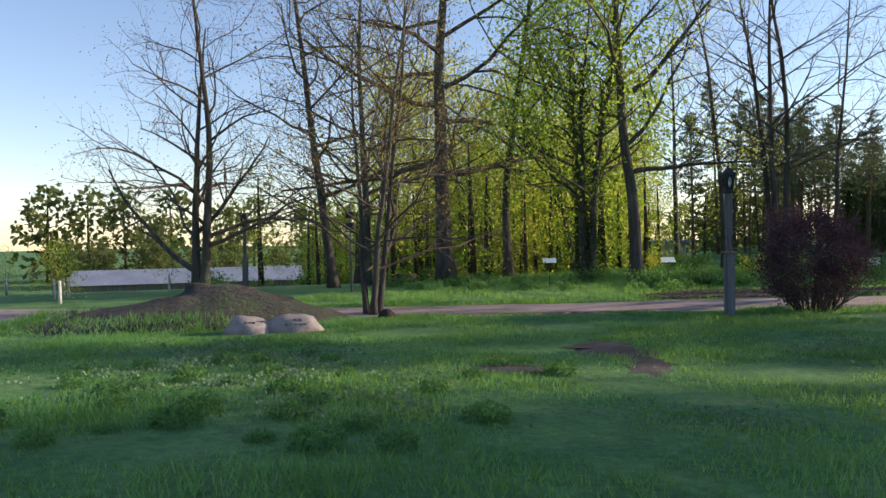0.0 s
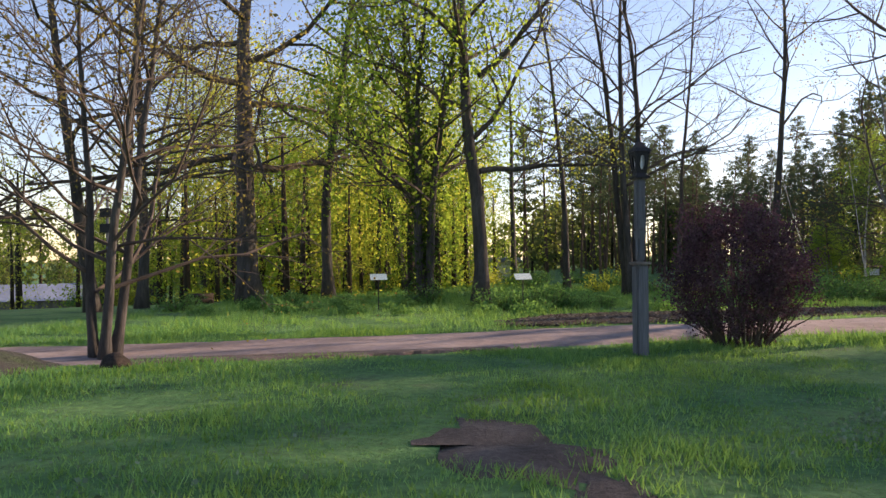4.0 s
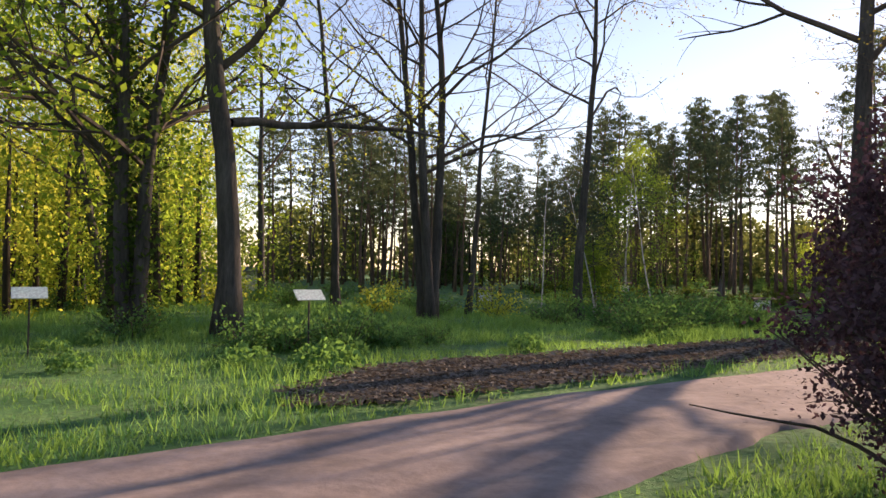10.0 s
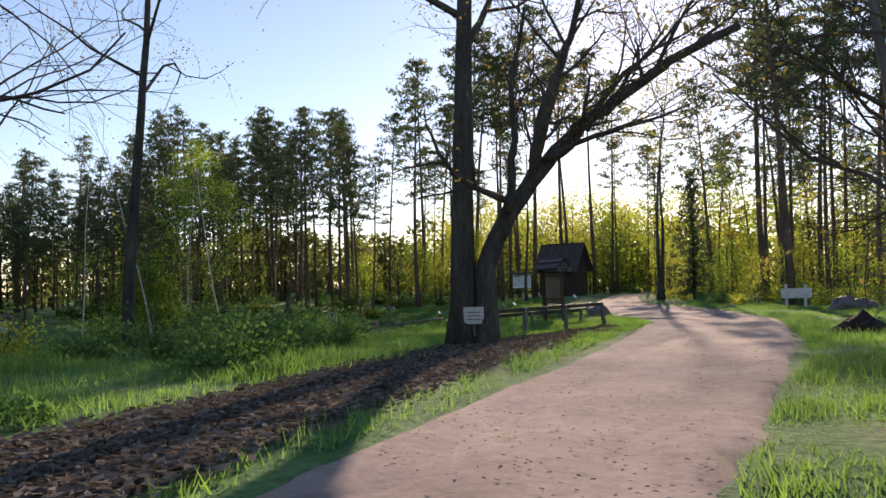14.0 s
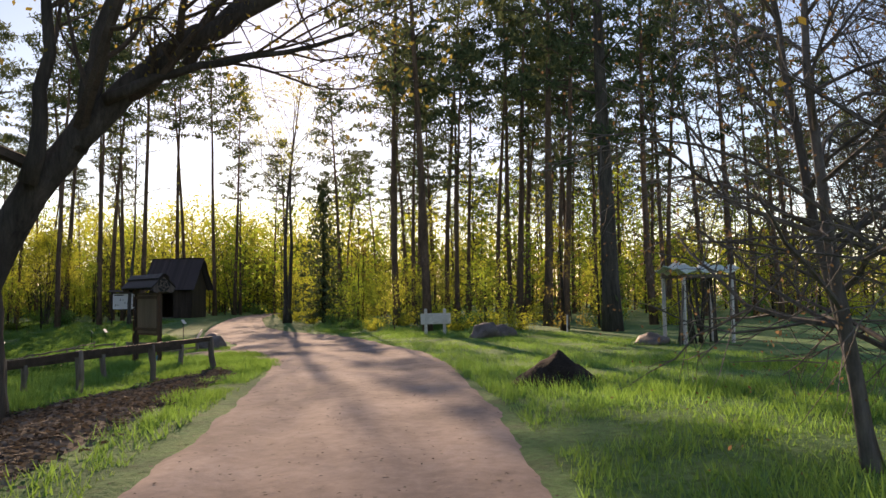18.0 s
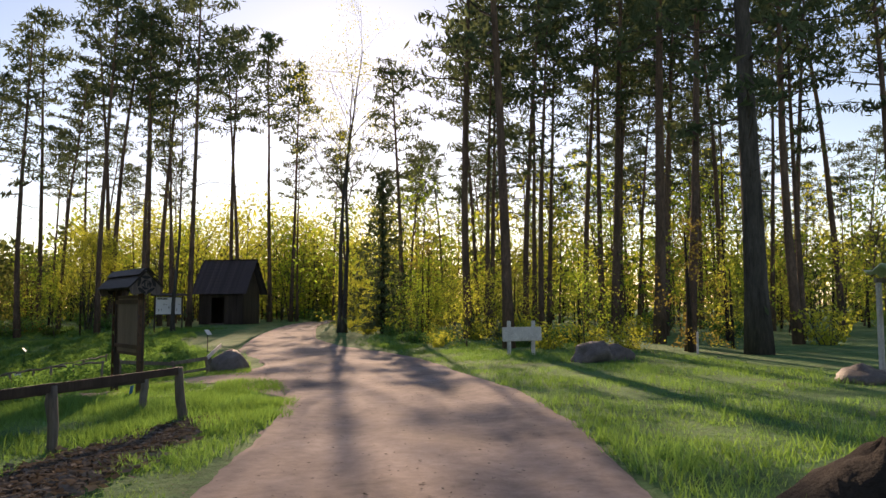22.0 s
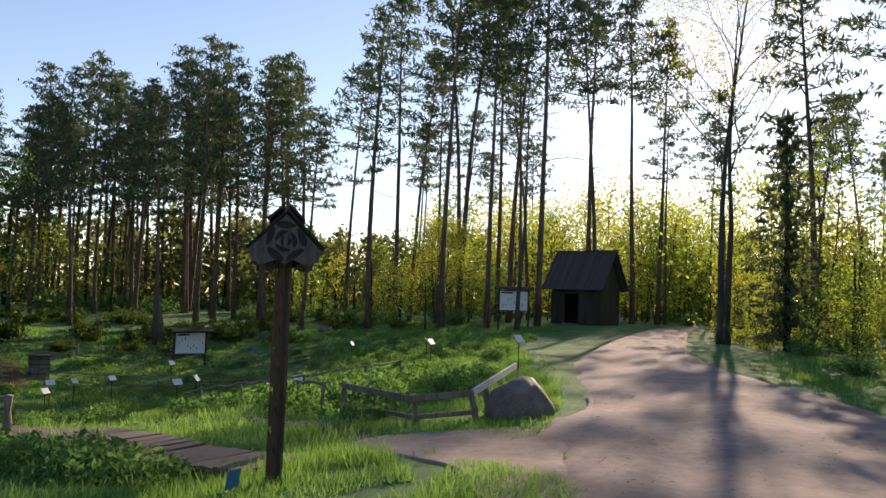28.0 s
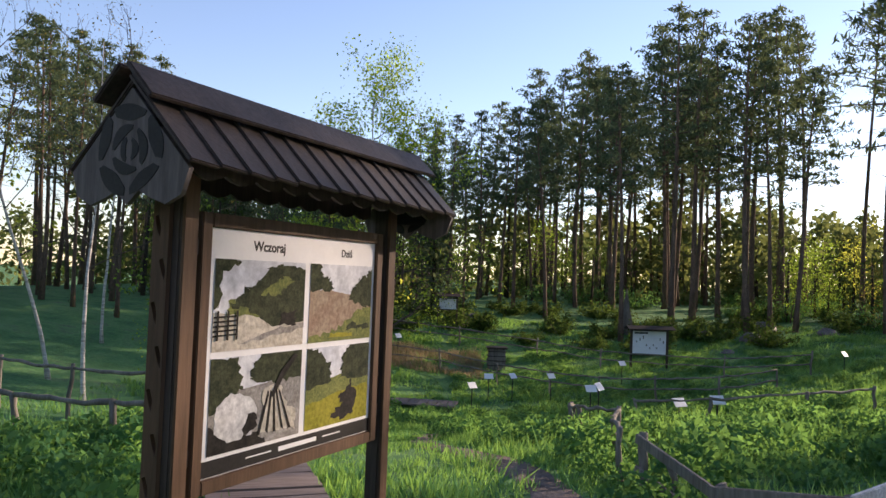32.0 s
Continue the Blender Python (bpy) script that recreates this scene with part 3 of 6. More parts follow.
plant_tree(broadleaf(15, 16, 0.42, 3, 0.22, (7, 4, 4), 0.8, "fresh", 12, 0.17, ivy=0.8, puff=0.5, fan=0.04), "ivy_tree", "leaning many-stemmed tree overgrown with green ivy", -5.4, 35.6, 80)
plant_tree(broadleaf(16, 18, 0.42, 1, 0.25, (7, 4, 4), 0.8, "fresh", 10, 0.16, lean=0.3, ivy=0.4, puff=0.6), "leaning_tree", "leaning dark tree with fresh green leaves", -8.4, 47)
plant_tree(broadleaf(17, 23, 0.6, 1, 0.3, (8, 5, 4), 0.85, "spring", 2, 0.1, lean=0.03, limbs=((25, 5.0, 6, 0.12, 0.12), (20, 8.6, 6, 0.14, 0.9))), "oak_tree", "oak with grey trunk and one long level limb", -3.2, 35.0)
plant_tree(broadleaf(18, 21, 0.45, 1, 0.35, (6, 4, 4), 0.8, "spring", 4, 0.14), "park_tree", "tall tree with a thin dark trunk and sparse leaves", -3.3, 58)
plant_tree(broadleaf(19, 22, 0.4, 1, 0.35, (6, 4, 4), 0.7, "bud", 2, 0.1), "park_tree", "tall bare tree with a thin dark trunk", 0.1, 50)
plant_tree(broadleaf(20, 21, 0.42, 3, 0.3, (6, 5, 4), 0.6, "bud", 1, 0.08, fan=0.0), "forked_tree", "bare tree with several upright dark stems", 3.0, 43.2, 20)
plant_tree(broadleaf(21, 20, 0.3, 1, 0.35, (6, 4, 4), 0.7, "bud", 1, 0.08), "park_tree", "thin bare tree on the meadow", 6.0, 50)
plant_tree(broadleaf(22, 22, 0.5, 1, 0.45, (6, 4, 4), 0.8, "bud", 4, 0.12, lean=0.02), "lone_tree", "straight tall tree with sparse budding crown", 11.1, 49.5)
OAK_LIMBS = (
    (-60, [(0.3, -0.25), (0.6, 0.3), (0.64, 1.3), (0.68, 2.2), (1.25, 3.2), (1.8, 4.0), (2.5, 4.75), (3.35, 5.5), (4.25, 6.1), (5.2, 6.7), (6.8, 7.4)], 0.34),
    (-60, [(1.72, 3.85), (1.98, 4.6), (2.05, 5.5), (2.65, 7.0), (3.0, 7.9), (3.5, 9.6)], 0.2),
    (-66, [(2.2, 4.5), (3.1, 4.9), (4.2, 5.1), (5.6, 5.5)], 0.09),
    (-75, [(1.3, 3.3), (1.55, 4.6), (1.5, 6.2), (1.9, 8.2)], 0.13),
    (-40, [(3.3, 5.45), (4.0, 6.6), (5.2, 7.6), (6.4, 8.9)], 0.1))
plant_tree(broadleaf(23, 20, 0.74, 1, 0.42, (6, 5, 4), 0.85, "bud", 2, 0.08, lean=0.0, wander=0.01, arcs=OAK_LIMBS), "track_oak", "big forked oak with a heavy limb arching over the track", 14.1, 35.65)
plant_tree(broadleaf(25, 7.5, 0.13, 7, 0.3, (4, 4, 4), 0.6, "bud", 1, 0.05, fan=0.22, bark="pale_bark"), "birch_clump", "clump of thin grey leaning stems beside the track", 7.4, 23.3)
BARE_TREE = broadleaf(26, 7.5, 0.15, 4, 0.2, (8, 6, 5), 0.8, "red_bud", 2, 0.032, up=0.3, rise=-0.005, fan=0.12, bark="pale_bark", twig="pale_bark")
for x, y, turn, size in ((13.9, 24.5, 0, 1.0), (17.6, 22.3, 130, 1.0), (15.6, 22.7, 250, 0.93)):
    plant_tree(BARE_TREE, "bare_tree", "tangled grey tree with bare twigs and reddish buds", x, y, turn, size)
for k, (x, y, g) in enumerate([(-16.6, 31.2, 0.5), (-16.2, 33.6, 0.45), (-23.8, 54, 0.4), (-19, 55.5, 0.4), (-22.5, 44, 0.35)]):
    plant_tree(broadleaf(40 + k, 19, g, 1, 0.25, (8, 4, 4), 0.8, "bud" if k < 2 else "spring", 3, 0.1, up=0.05), "park_tree", "tall tree with brown trunk and many fine twigs", x, y)

# pines
PINES = [pine(100 + k, 20 + 0.9 * k, 0.36 + 0.03 * k, 0.46 + 0.05 * (k % 3), 0.85) for k in range(5)]
THIN = [pine(120 + k, 23 + 0.9 * k, 0.36 + 0.02 * k, 0.68, 0.72, 9) for k in range(3)]
SAPS = [broadleaf(200 + k, 6.5, 0.09, 1 + k % 2, 0.12, (6, 4) if k % 2 == 0 else (4, 3), 0.7, "spring" if k != 2 else "fresh", 7, 0.17, puff=0.4, bark="twig", fan=0.05) for k in range(3)]


def put_pine(x, y, k, size=1.0):
    plant_tree(THIN[k % 3] if x > 56 else PINES[k % 5], "pine_tree", "tall straight pine with a bare reddish trunk", x, y, 67 * k, size, "pines of the wood")


for k, (x, y, s) in enumerate([(41.4, 38.3, 1.25), (46.7, 33.4, 1.3), (68.4, 39.2, 1.0), (62, 46.3, 1.0), (61, 47.8, 0.95), (63.4, 31.6, 1.0), (67, 33.2, 1.0), (61.2, 89, 1.25), (61.7, 80.9, 1.25), (59, 74.5, 1.15), (56.5, 76.5, 1.2), (64.5, 84, 1.2), (67.5, 82.5, 1.25), (54, 82, 1.1), (76.4, 80, 1.3), (78.5, 76.6, 1.35), (66, 79.5, 1.3), (63, 73.4, 1.25), (80.8, 75.6, 1.2), (74.5, 77.5, 1.2), (72, 51, 1.0), (75, 49.5, 1.0), (85, 45, 1.0)]):
    put_pine(x, y, k, s)


plant_tree(pine(150, 24, 0.84, 0.34, 1.0, 9, "bark", 0.0), "pine_tree", "thick old pine with a dark furrowed trunk and low boughs", 40.8, 29.4, 40)


def scatter(n, inside, gap, seed):
    r = random.Random(seed)
    out = []
    tries = 0
    while len(out) < n and tries < n * 60:
        tries += 1
        q = inside(r)
        if q and all((q[0] - a) ** 2 + (q[1] - b) ** 2 > gap * gap for a, b in out):
            out.append(q)
    return out


def side_of_road(x, y):
    """Distance to the left of the far straight of the track."""
    return (x - 33) * RN[0] + (y - 42.5) * RN[1]


def along_road(x, y):
    return (x - 33) * RS[0] + (y - 44.5) * RS[1]


def right_wood(r):
    x, y = r.uniform(40, 108), r.uniform(5, 74)
    return (x, y) if side_of_road(x, y) < -7 - 0.04 * (x - 40) and y > 30 - (x - 40) * 0.8 else None


def back_wood(r):
    x, y = r.uniform(8, 100), r.uniform(68, 128)
    return (x, y) if side_of_road(x, y) > 8.5 and along_road(x, y) > 38 and (x > 54 or y > 84) else None


def far_wood(r):
    x, y = r.uniform(74, 130), r.uniform(55, 120)
    return (x, y) if along_road(x, y) > 55 and not -3 < side_of_road(x, y) < 3.5 else None


def edge_right(r):
    x, y = r.uniform(40, 85), r.uniform(22, 62)
    return (x, y) if -13 < side_of_road(x, y) < -6.0 - 0.05 * (x - 40) else None


for k, (x, y) in enumerate(scatter(95, right_wood, 2.5, 1)):
    if x > 58 and y > 44 and k % 2:
        continue
    put_pine(x, y, k + 3, (0.8 if x < 72 else 0.6) + 0.35 * ((k * 7) % 10) / 10)
def skyline(x, y):
    """Height of the wood at a place: low in the west, taller towards the sun."""
    dx, dy = x - 25.4, y - 36.7
    b = math.degrees(math.atan2(dx, dy))
    el = np.interp(b, [-24, -17, -12, -8, -5, 3, 6, 15, 25, 32, 45], [16, 14, 10, 8.5, 10, 11.5, 13.5, 17.0, 19.5, 22, 24])
    return min(25.0, max(8.0, math.hypot(dx, dy) * math.tan(radians(el)) + 1.5 - float(height(x, y))))


for k, (x, y) in enumerate(scatter(92, back_wood, 2.6, 2)):
    if x > 60 or (x > 50 and k % 5 < 2):
        continue
    put_pine(x, y, k + 1, skyline(x, y) / 22 * (0.8 + 0.25 * ((k * 7) % 10) / 10))


def hut_wood(r):
    x, y = r.uniform(58, 100), r.uniform(66, 104)
    return (x, y) if 2.5 < side_of_road(x, y) < 20 and 44 < along_road(x, y) < 74 and (x - 70.9) ** 2 + (y - 75.6) ** 2 > 22 and off_road(np.array([(x, y)]))[0] > 3 and not (x < 72 and y < 77) else None


for k, (x, y) in enumerate(scatter(9, hut_wood, 4.5, 17)):
    put_pine(x, y, k, 0.8 + 0.2 * ((k * 7) % 10) / 10)
for k, (x, y) in enumerate(scatter(34, far_wood, 3.4, 12)):
    if y > 80:
        continue
    put_pine(x, y, k + 2, 0.72 + 0.18 * ((k * 7) % 10) / 10)
for n, where, gap, seed, big in ((60, right_wood, 2.2, 3, 0.8), (24, back_wood, 2.6, 4, 1.0), (45, far_wood, 2.6, 14, 1.0), (30, edge_right, 1.8, 15, 0.5)):
    for k, (x, y) in enumerate(scatter(n, where, gap, seed)):
        plant_tree(SAPS[2 if where is back_wood else k % 3], "sapling", "young thin tree with yellow-green leaves", x, y, 50 * k, big * (0.7 + 0.7 * ((k * 3) % 7) / 7), "saplings of the wood")
PARK = [broadleaf(300 + k, 18, 0.32, 1, 0.25, (5, 3, 3), 0.75, ("spring", "spring", "spring", "fresh")[k], (28, 24, 30, 24)[k], 0.185, puff=0.75) for k in range(4)]


def park(r):
    x, y = r.uniform(-38, 1), r.uniform(52, 92)
    return (x, y) if -30 + (y - 52) * 0.1 < x < -6 - 0.1 * (y - 52) else None


for k, (x, y) in enumerate(scatter(36, park, 3.2, 6)):
    plant_tree(PARK[k % 4], "wood_tree", "slender tree with yellow-green spring leaves", x, y, 77 * k, 0.7 + 0.4 * ((k * 5) % 9) / 9, "trees of the park wood")
for k, (x, y) in enumerate(scatter(26, park, 3.0, 7)):
    plant_tree(SAPS[k % 3], "sapling", "young thin tree with yellow-green leaves", x, y, 50 * k, 0.7 + 0.5 * ((k * 3) % 7) / 7, "saplings of the park wood")
for x, y, h in ((52.4, 49.6, 9.8), (27.5, 84, 9), (14.2, 89.5, 8), (12.8, 90.6, 7.5), (11.2, 91.6, 8)):
    plant_tree(spruce(9 + int(x), h), "spruce", "dark drooping spruce at the wood's edge", x, y)
plant_tree(broadleaf(31, 22, 0.36, 2, 0.45, (5, 4, 3), 0.6, "spring", 9, 0.13, fan=0.0), "twin_tree", "tall tree with two slender stems by the track", 57.3, 55.2, 60)
plant_tree(broadleaf(32, 19, 0.34, 1, 0.5, (4, 4, 3), 0.6, "spring", 3, 0.12, lean=0.12, bark="bark"), "leaning_birch", "slim leaning birch beside the white notice board", 58.4, 70.8)
plant_tree(broadleaf(33, 9, 0.2, 4, 0.2, (6, 4, 4), 0.7, "spring", 9, 0.12, fan=0.05), "willow", "broad low tree with yellow-green leaves on the meadow", 60.5, 82)
for x, y, sz in ((16.2, 70, 0.9), (24, 79, 1.3), (19.6, 62.5, 0.45), (22.4, 67, 0.4)):
    plant_tree(SAPS[int(x * 7) % 3], "sapling", "young slim tree with first green leaves", x, y, 40 * x, sz, "saplings by the fence")
for k, (x, y) in enumerate(scatter(40, lambda r: (r.uniform(-4, 26), r.uniform(70, 100)), 2.6, 21)):
    if k % 4 < 3 or x > 2:
        put_pine(x, y, k, skyline(x, y) / 22 * 0.95)
    else:
        plant_tree(SAPS[k % 3], "wood_tree", "slender tree with yellow-green spring leaves", x, y, 31 * k, skyline(x, y) / 8.5, "trees of the far wood")


def far_tree(seed, leaf="far_green", clumps=52, leaves=10, size=0.7):
    """A distant tree: trunk and a ragged crown of leaf clumps."""
    r = np.random.default_rng(seed)
    wood, crown = Geo(), Geo()
    wood.tube([(0, 0, -0.5), (0.1, 0, 3), (0.2, 0.1, 8)], [0.2, 0.16, 0.05], 6)
    for _ in range(clumps):
        a, u = r.random() * 6.28, r.random()
        rad = 2.9 * math.sin(math.pi * (0.3 + 0.62 * u)) * r.random() ** 0.5
        c = np.array([rad * math.cos(a), rad * math.sin(a), 0.2 + 8.9 * u])
        crown.leaves(c + r.normal(size=(leaves, 3)) * (0.15 + 0.5 * size), size, r=r)
    return [("trunk", wood.mesh("trunk", M["bark_brown"], True), ""), ("foliage", crown.mesh("foliage", M[leaf]), "stuff")]


for k, (x, y) in enumerate(scatter(64, lambda r: (r.uniform(4, 52), r.uniform(82, 112)), 2.3, 23)):
    put_pine(x, y, k + 2, skyline(x, y) / 22 * (0.75 + 0.25 * ((k * 7) % 10) / 10))


FAR = [far_tree(400 + k) for k in range(4)]
BRUSH = [far_tree(420 + k, ("spring", "bud", "fresh", "ivy")[k], 90, 12, 0.19) for k in range(4)]
for n, where, gap, seed, big in ((70, right_wood, 2.0, 61, 0.5), (60, back_wood, 2.2, 62, 0.55), (46, far_wood, 2.2, 63, 0.6), (14, hut_wood, 2.4, 64, 0.5), (48, park, 2.4, 65, 1.0), (44, lambda r: (r.uniform(-34, -4), r.uniform(47, 62)), 2.4, 66, 0.85), (18, lambda r: (r.uniform(-28, -7), r.uniform(41, 50)), 3.0, 67, 0.8)):
    for k, (x, y) in enumerate(scatter(n, where, gap, seed)):
        plant_tree(BRUSH[3 if where is back_wood and k % 5 else 2 * (k % 2) if x < 0 else k % 3], "young_tree", "young bushy tree at the edge of the wood", x, y, 61 * k, big * (0.65 + 0.7 * ((k * 3) % 7) / 7), "underwood")
for n, where, seed in ((34, far_wood, 71), (40, lambda r: (r.uniform(70, 108), r.uniform(20, 66)), 72)):
    for k, (x, y) in enumerate(scatter(n, where, 3.0, seed)):
        if side_of_road(x, y) < -8 or n < 40:
            plant_tree(SAPS[k % 3], "slender_birch", "slender birch with thin yellow-green foliage", x, y, 71 * k, 1.6 + 0.8 * ((k * 3) % 7) / 7, "birches of the wood")
for k, (x, y) in enumerate(scatter(30, lambda r: (r.uniform(88, 112), r.uniform(80, 114)), 2.6, 74)):
    plant_tree(SAPS[k % 2], "slender_birch", "slender birch with thin yellow-green foliage", x, y, 71 * k, 1.9 + 0.7 * ((k * 3) % 7) / 7, "birches of the wood")
for k, (x, y) in enumerate(((76, 84.5), (79.5, 86.5), (82.5, 83), (74, 87.5), (85, 86.5), (78, 91), (88, 80), (84, 91.5), (71.5, 91), (90, 85))):
    plant_tree(SAPS[k % 2], "slender_birch", "slender birch with thin yellow-green foliage", x, y, 71 * k, 1.7 + 0.7 * ((k * 3) % 7) / 7, "birches of the wood")
for k, (x, y) in enumerate(((10.8, 82), (12.2, 82.6), (13.6, 82), (14.9, 82.9))):
    plant_tree(BRUSH[3], "young_tree", "young bushy dark green tree in the wood", x, y, 61 * k, 0.72, "underwood")
ring = random.Random(8)
for k in range(150):
    a = radians(360 * k / 150 + ring.uniform(-1, 1))
    d = ring.uniform(118, 165)
    plant_tree(FAR[k % 4], "distant_tree", "distant tree with pale spring leaves", 22 + d * math.cos(a), 52 + d * math.sin(a), 47 * k, ring.uniform(1.2, 1.8), "distant trees")
for k in range(34):
    plant_tree(FAR[k % 4], "distant_tree", "distant tree with pale spring leaves", -95 + 2.3 * k + ring.uniform(-1, 1), 78 + ring.uniform(0, 9) + 0.3 * k, 47 * k, ring.uniform(0.5, 0.8), "distant trees")
for k, (x, y) in enumerate(scatter(70, lambda r: (r.uniform(-5, 125), r.uniform(104, 135)), 4.0, 51)):
    plant_tree(FAR[k % 4], "distant_tree", "distant tree with pale spring leaves", x, y, 47 * k, ring.uniform(0.8, 1.2), "distant trees")
for k, (x, y) in enumerate(scatter(40, lambda r: (r.uniform(105, 130), r.uniform(10, 110)), 4.0, 52)):
    plant_tree(FAR[k % 4], "distant_tree", "distant tree with pale spring leaves", x, y, 47 * k, ring.uniform(0.8, 1.2), "distant trees")


# ---- things by the lawn and the track ----
def lump(name, mat, size, rough=0.25, seed=0.0, flat=0.25, sub=3):
    """A rounded boulder or heap sitting on z = 0."""
    bm = bmesh.new()
    bmesh.ops.create_icosphere(bm, subdivisions=sub, radius=1)
    for v in bm.verts:
        n = noise.noise(v.co * 1.3 + Vector((seed, seed, 0))) * rough + noise.noise(v.co * 4 + Vector((0, seed, 0))) * rough * 0.25
        v.co *= 1 + n
        v.co.z = max(v.co.z, -flat)
        v.co = Vector((v.co.x * size[0], v.co.y * size[1], (v.co.z + flat) * size[2]))
    me = bpy.data.meshes.new(name)
    bm.to_mesh(me)
    bm.free()
    me.polygons.foreach_set("use_smooth", [True] * len(me.polygons))
    me.materials.append(mat)
    return me


def boulder(name, label, x, y, size, mat="stone", seed=0.0, turn=0, rough=0.22):
    ob = new(name, lump(name, M[mat], size, rough, seed))
    ob.matrix_basis = pose(x, y, float(height(x, y)) - 0.06, 0, 0, turn)
    return tagged(ob, label, "boulder" if mat.startswith("stone") else "heap")


for nm, x, y, size, seed, bars in (("inscribed_boulder", -7.5, 14.15, (0.58, 0.42, 0.36), 3, ((-0.3, 0.3, 0.34), (-0.22, 0.26, 0.25))), ("inscribed_boulder", -8.35, 13.7, (0.55, 0.44, 0.33), 5, ((-0.1, 0.3, 0.3),))):
    stone = boulder(nm, "broad low pale pink boulder with a carved inscription", x, y, size, seed=seed, turn=32, rough=0.3)
    front = [v.co for v in stone.data.vertices if v.co.y < -0.05]
    for x0, x1, z in bars:
        for k in range(5):
            u = x0 + (x1 - x0) * (k + 0.5) / 5
            v = min(front, key=lambda c: (c.x - u) ** 2 + (c.z - z) ** 2).y
            part("carving", beam("carving", M["stone_dark"], (u - 0.03, v - 0.006, z - 0.02), (u + 0.03, v + 0.05, z + 0.02), 0.004), stone)
boulder("pyramid_stone", "small grey pointed stone in the grass", -6.95, 17.45, (0.24, 0.2, 0.22), "soil", seed=8)
boulder("split_boulder", "large dark grey split boulder in the grass", 35.75, 33.85, (0.75, 0.6, 0.5), "stone_dark", seed=14, turn=20, rough=0.5)
boulder("split_boulder", "angular dark grey half of a split boulder", 36.75, 33.45, (0.6, 0.5, 0.46), "stone_dark", seed=19, turn=70, rough=0.5)
boulder("rounded_boulder", "big rounded brownish boulder beside the low fence", 31.8, 43.8, (0.64, 0.54, 0.52), "stone_dark", seed=11, turn=35, rough=0.2)
boulder("rubble_heap", "low heap of grey rubble beside the shelter", 31.9, 27.3, (0.7, 0.5, 0.33), "stone_dark", 21.0, rough=0.5)


def soil_heap(x, y, rad, tall):
    g = Geo()
    n, m = 28, 8
    v = []
    for i in range(m + 1):
        for k in range(n):
            a, u = 2 * math.pi * k / n, i / m
            w = rad * u * (1 + 0.12 * noise.noise((math.cos(a), math.sin(a), u)))
            v.append((w * math.cos(a), w * math.sin(a), tall * (1 - u ** 1.25) * (1 + 0.08 * math.sin(2 * a + 1)) + 0.06 * noise.noise((w * math.cos(a) * 5, w * math.sin(a) * 5, 2)) - 0.03 * u))
    g.add(v, [[i * n + k, i * n + (k + 1) % n, (i + 1) * n + (k + 1) % n, (i + 1) * n + k] for i in range(m) for k in range(n)])
    ob = tagged(new("soil_heap", g.mesh("soil_heap", M["soil"], True)), "conical heap of dark soil on the grass", "heap")
    ob.matrix_basis = pose(x, y, float(height(x, y)))


soil_heap(20.35, 28.35, 0.84, 0.54)


def earth_mound():
    g = Geo()
    v, n, m = [], 48, 14
    for i in range(m + 1):
        for k in range(n):
            a, u = 2 * math.pi * k / n, i / m
            x, y = 4.6 * u * math.cos(a), 2.7 * u * math.sin(a)
            z = 0.86 * math.cos(u * math.pi / 2) ** 1.2 * (1 + 0.25 * math.cos(a)) + 0.16 * (1 - u) * noise.noise((x * 1.2, y * 1.2, 4)) + 0.07 * noise.noise((x * 4, y * 4, 4))
            v.append((x, y, z - 0.08 * u))
    q = [[i * n + k, i * n + (k + 1) % n, (i + 1) * n + (k + 1) % n, (i + 1) * n + k] for i in range(m) for k in range(n)]
    g.add(v, q)
    ob = tagged(new("earth_mound", g.mesh("earth_mound", M["mound"], True)), "long mound of dark earth partly overgrown", "mound")
    ob.matrix_basis = pose(-11.4, 15.2, 0.02, 0, 0, 38)


earth_mound()
for k, (x, y, a, b, t) in enumerate(((-0.6, 13.2, 1.25, 0.6, -56), (-1.7, 10.8, 0.65, 0.36, 20), (0.3, 11.6, 0.36, 0.8, 10))):
    g = Geo()
    pts = [(0, 0, 0.03)] + [((1 + 0.8 * noise.noise((math.cos(j) * 2.5, math.sin(j) * 2.5, k))) * a * math.cos(j), (1 + 0.8 * noise.noise((math.cos(j) * 2.5, math.sin(j) * 2.5, k + 9))) * b * math.sin(j), -0.01) for j in np.linspace(0, 2 * math.pi, 25)[:-1]]
    g.add(pts, [])
    g.f += [[0, 1 + j, 1 + (j + 1) % 24] for j in range(24)]
    ob = tagged(new("ground_bare_patch", g.mesh("ground_bare_patch", M["litter"], True)), "bare trodden patch in the lawn", "bare patch", kind="structure")
    ob.matrix_basis = pose(x, y, float(height(x, y)) + 0.02, 0, 0, t)


def frustum(name, mat, z0, z1, r0, r1, sides=4, turn=45.0):
    g = Geo()
    a = [radians(turn + 360 * k / sides) for k in range(sides)]
    g.add([(r0 * math.cos(t), r0 * math.sin(t), z0) for t in a] + [(r1 * math.cos(t), r1 * math.sin(t), z1) for t in a], [[k, (k + 1) % sides, sides + (k + 1) % sides, sides + k] for k in range(sides)])
    g.f += [list(range(sides))[::-1], list(range(sides, 2 * sides))]
    return g.mesh(name, mat)


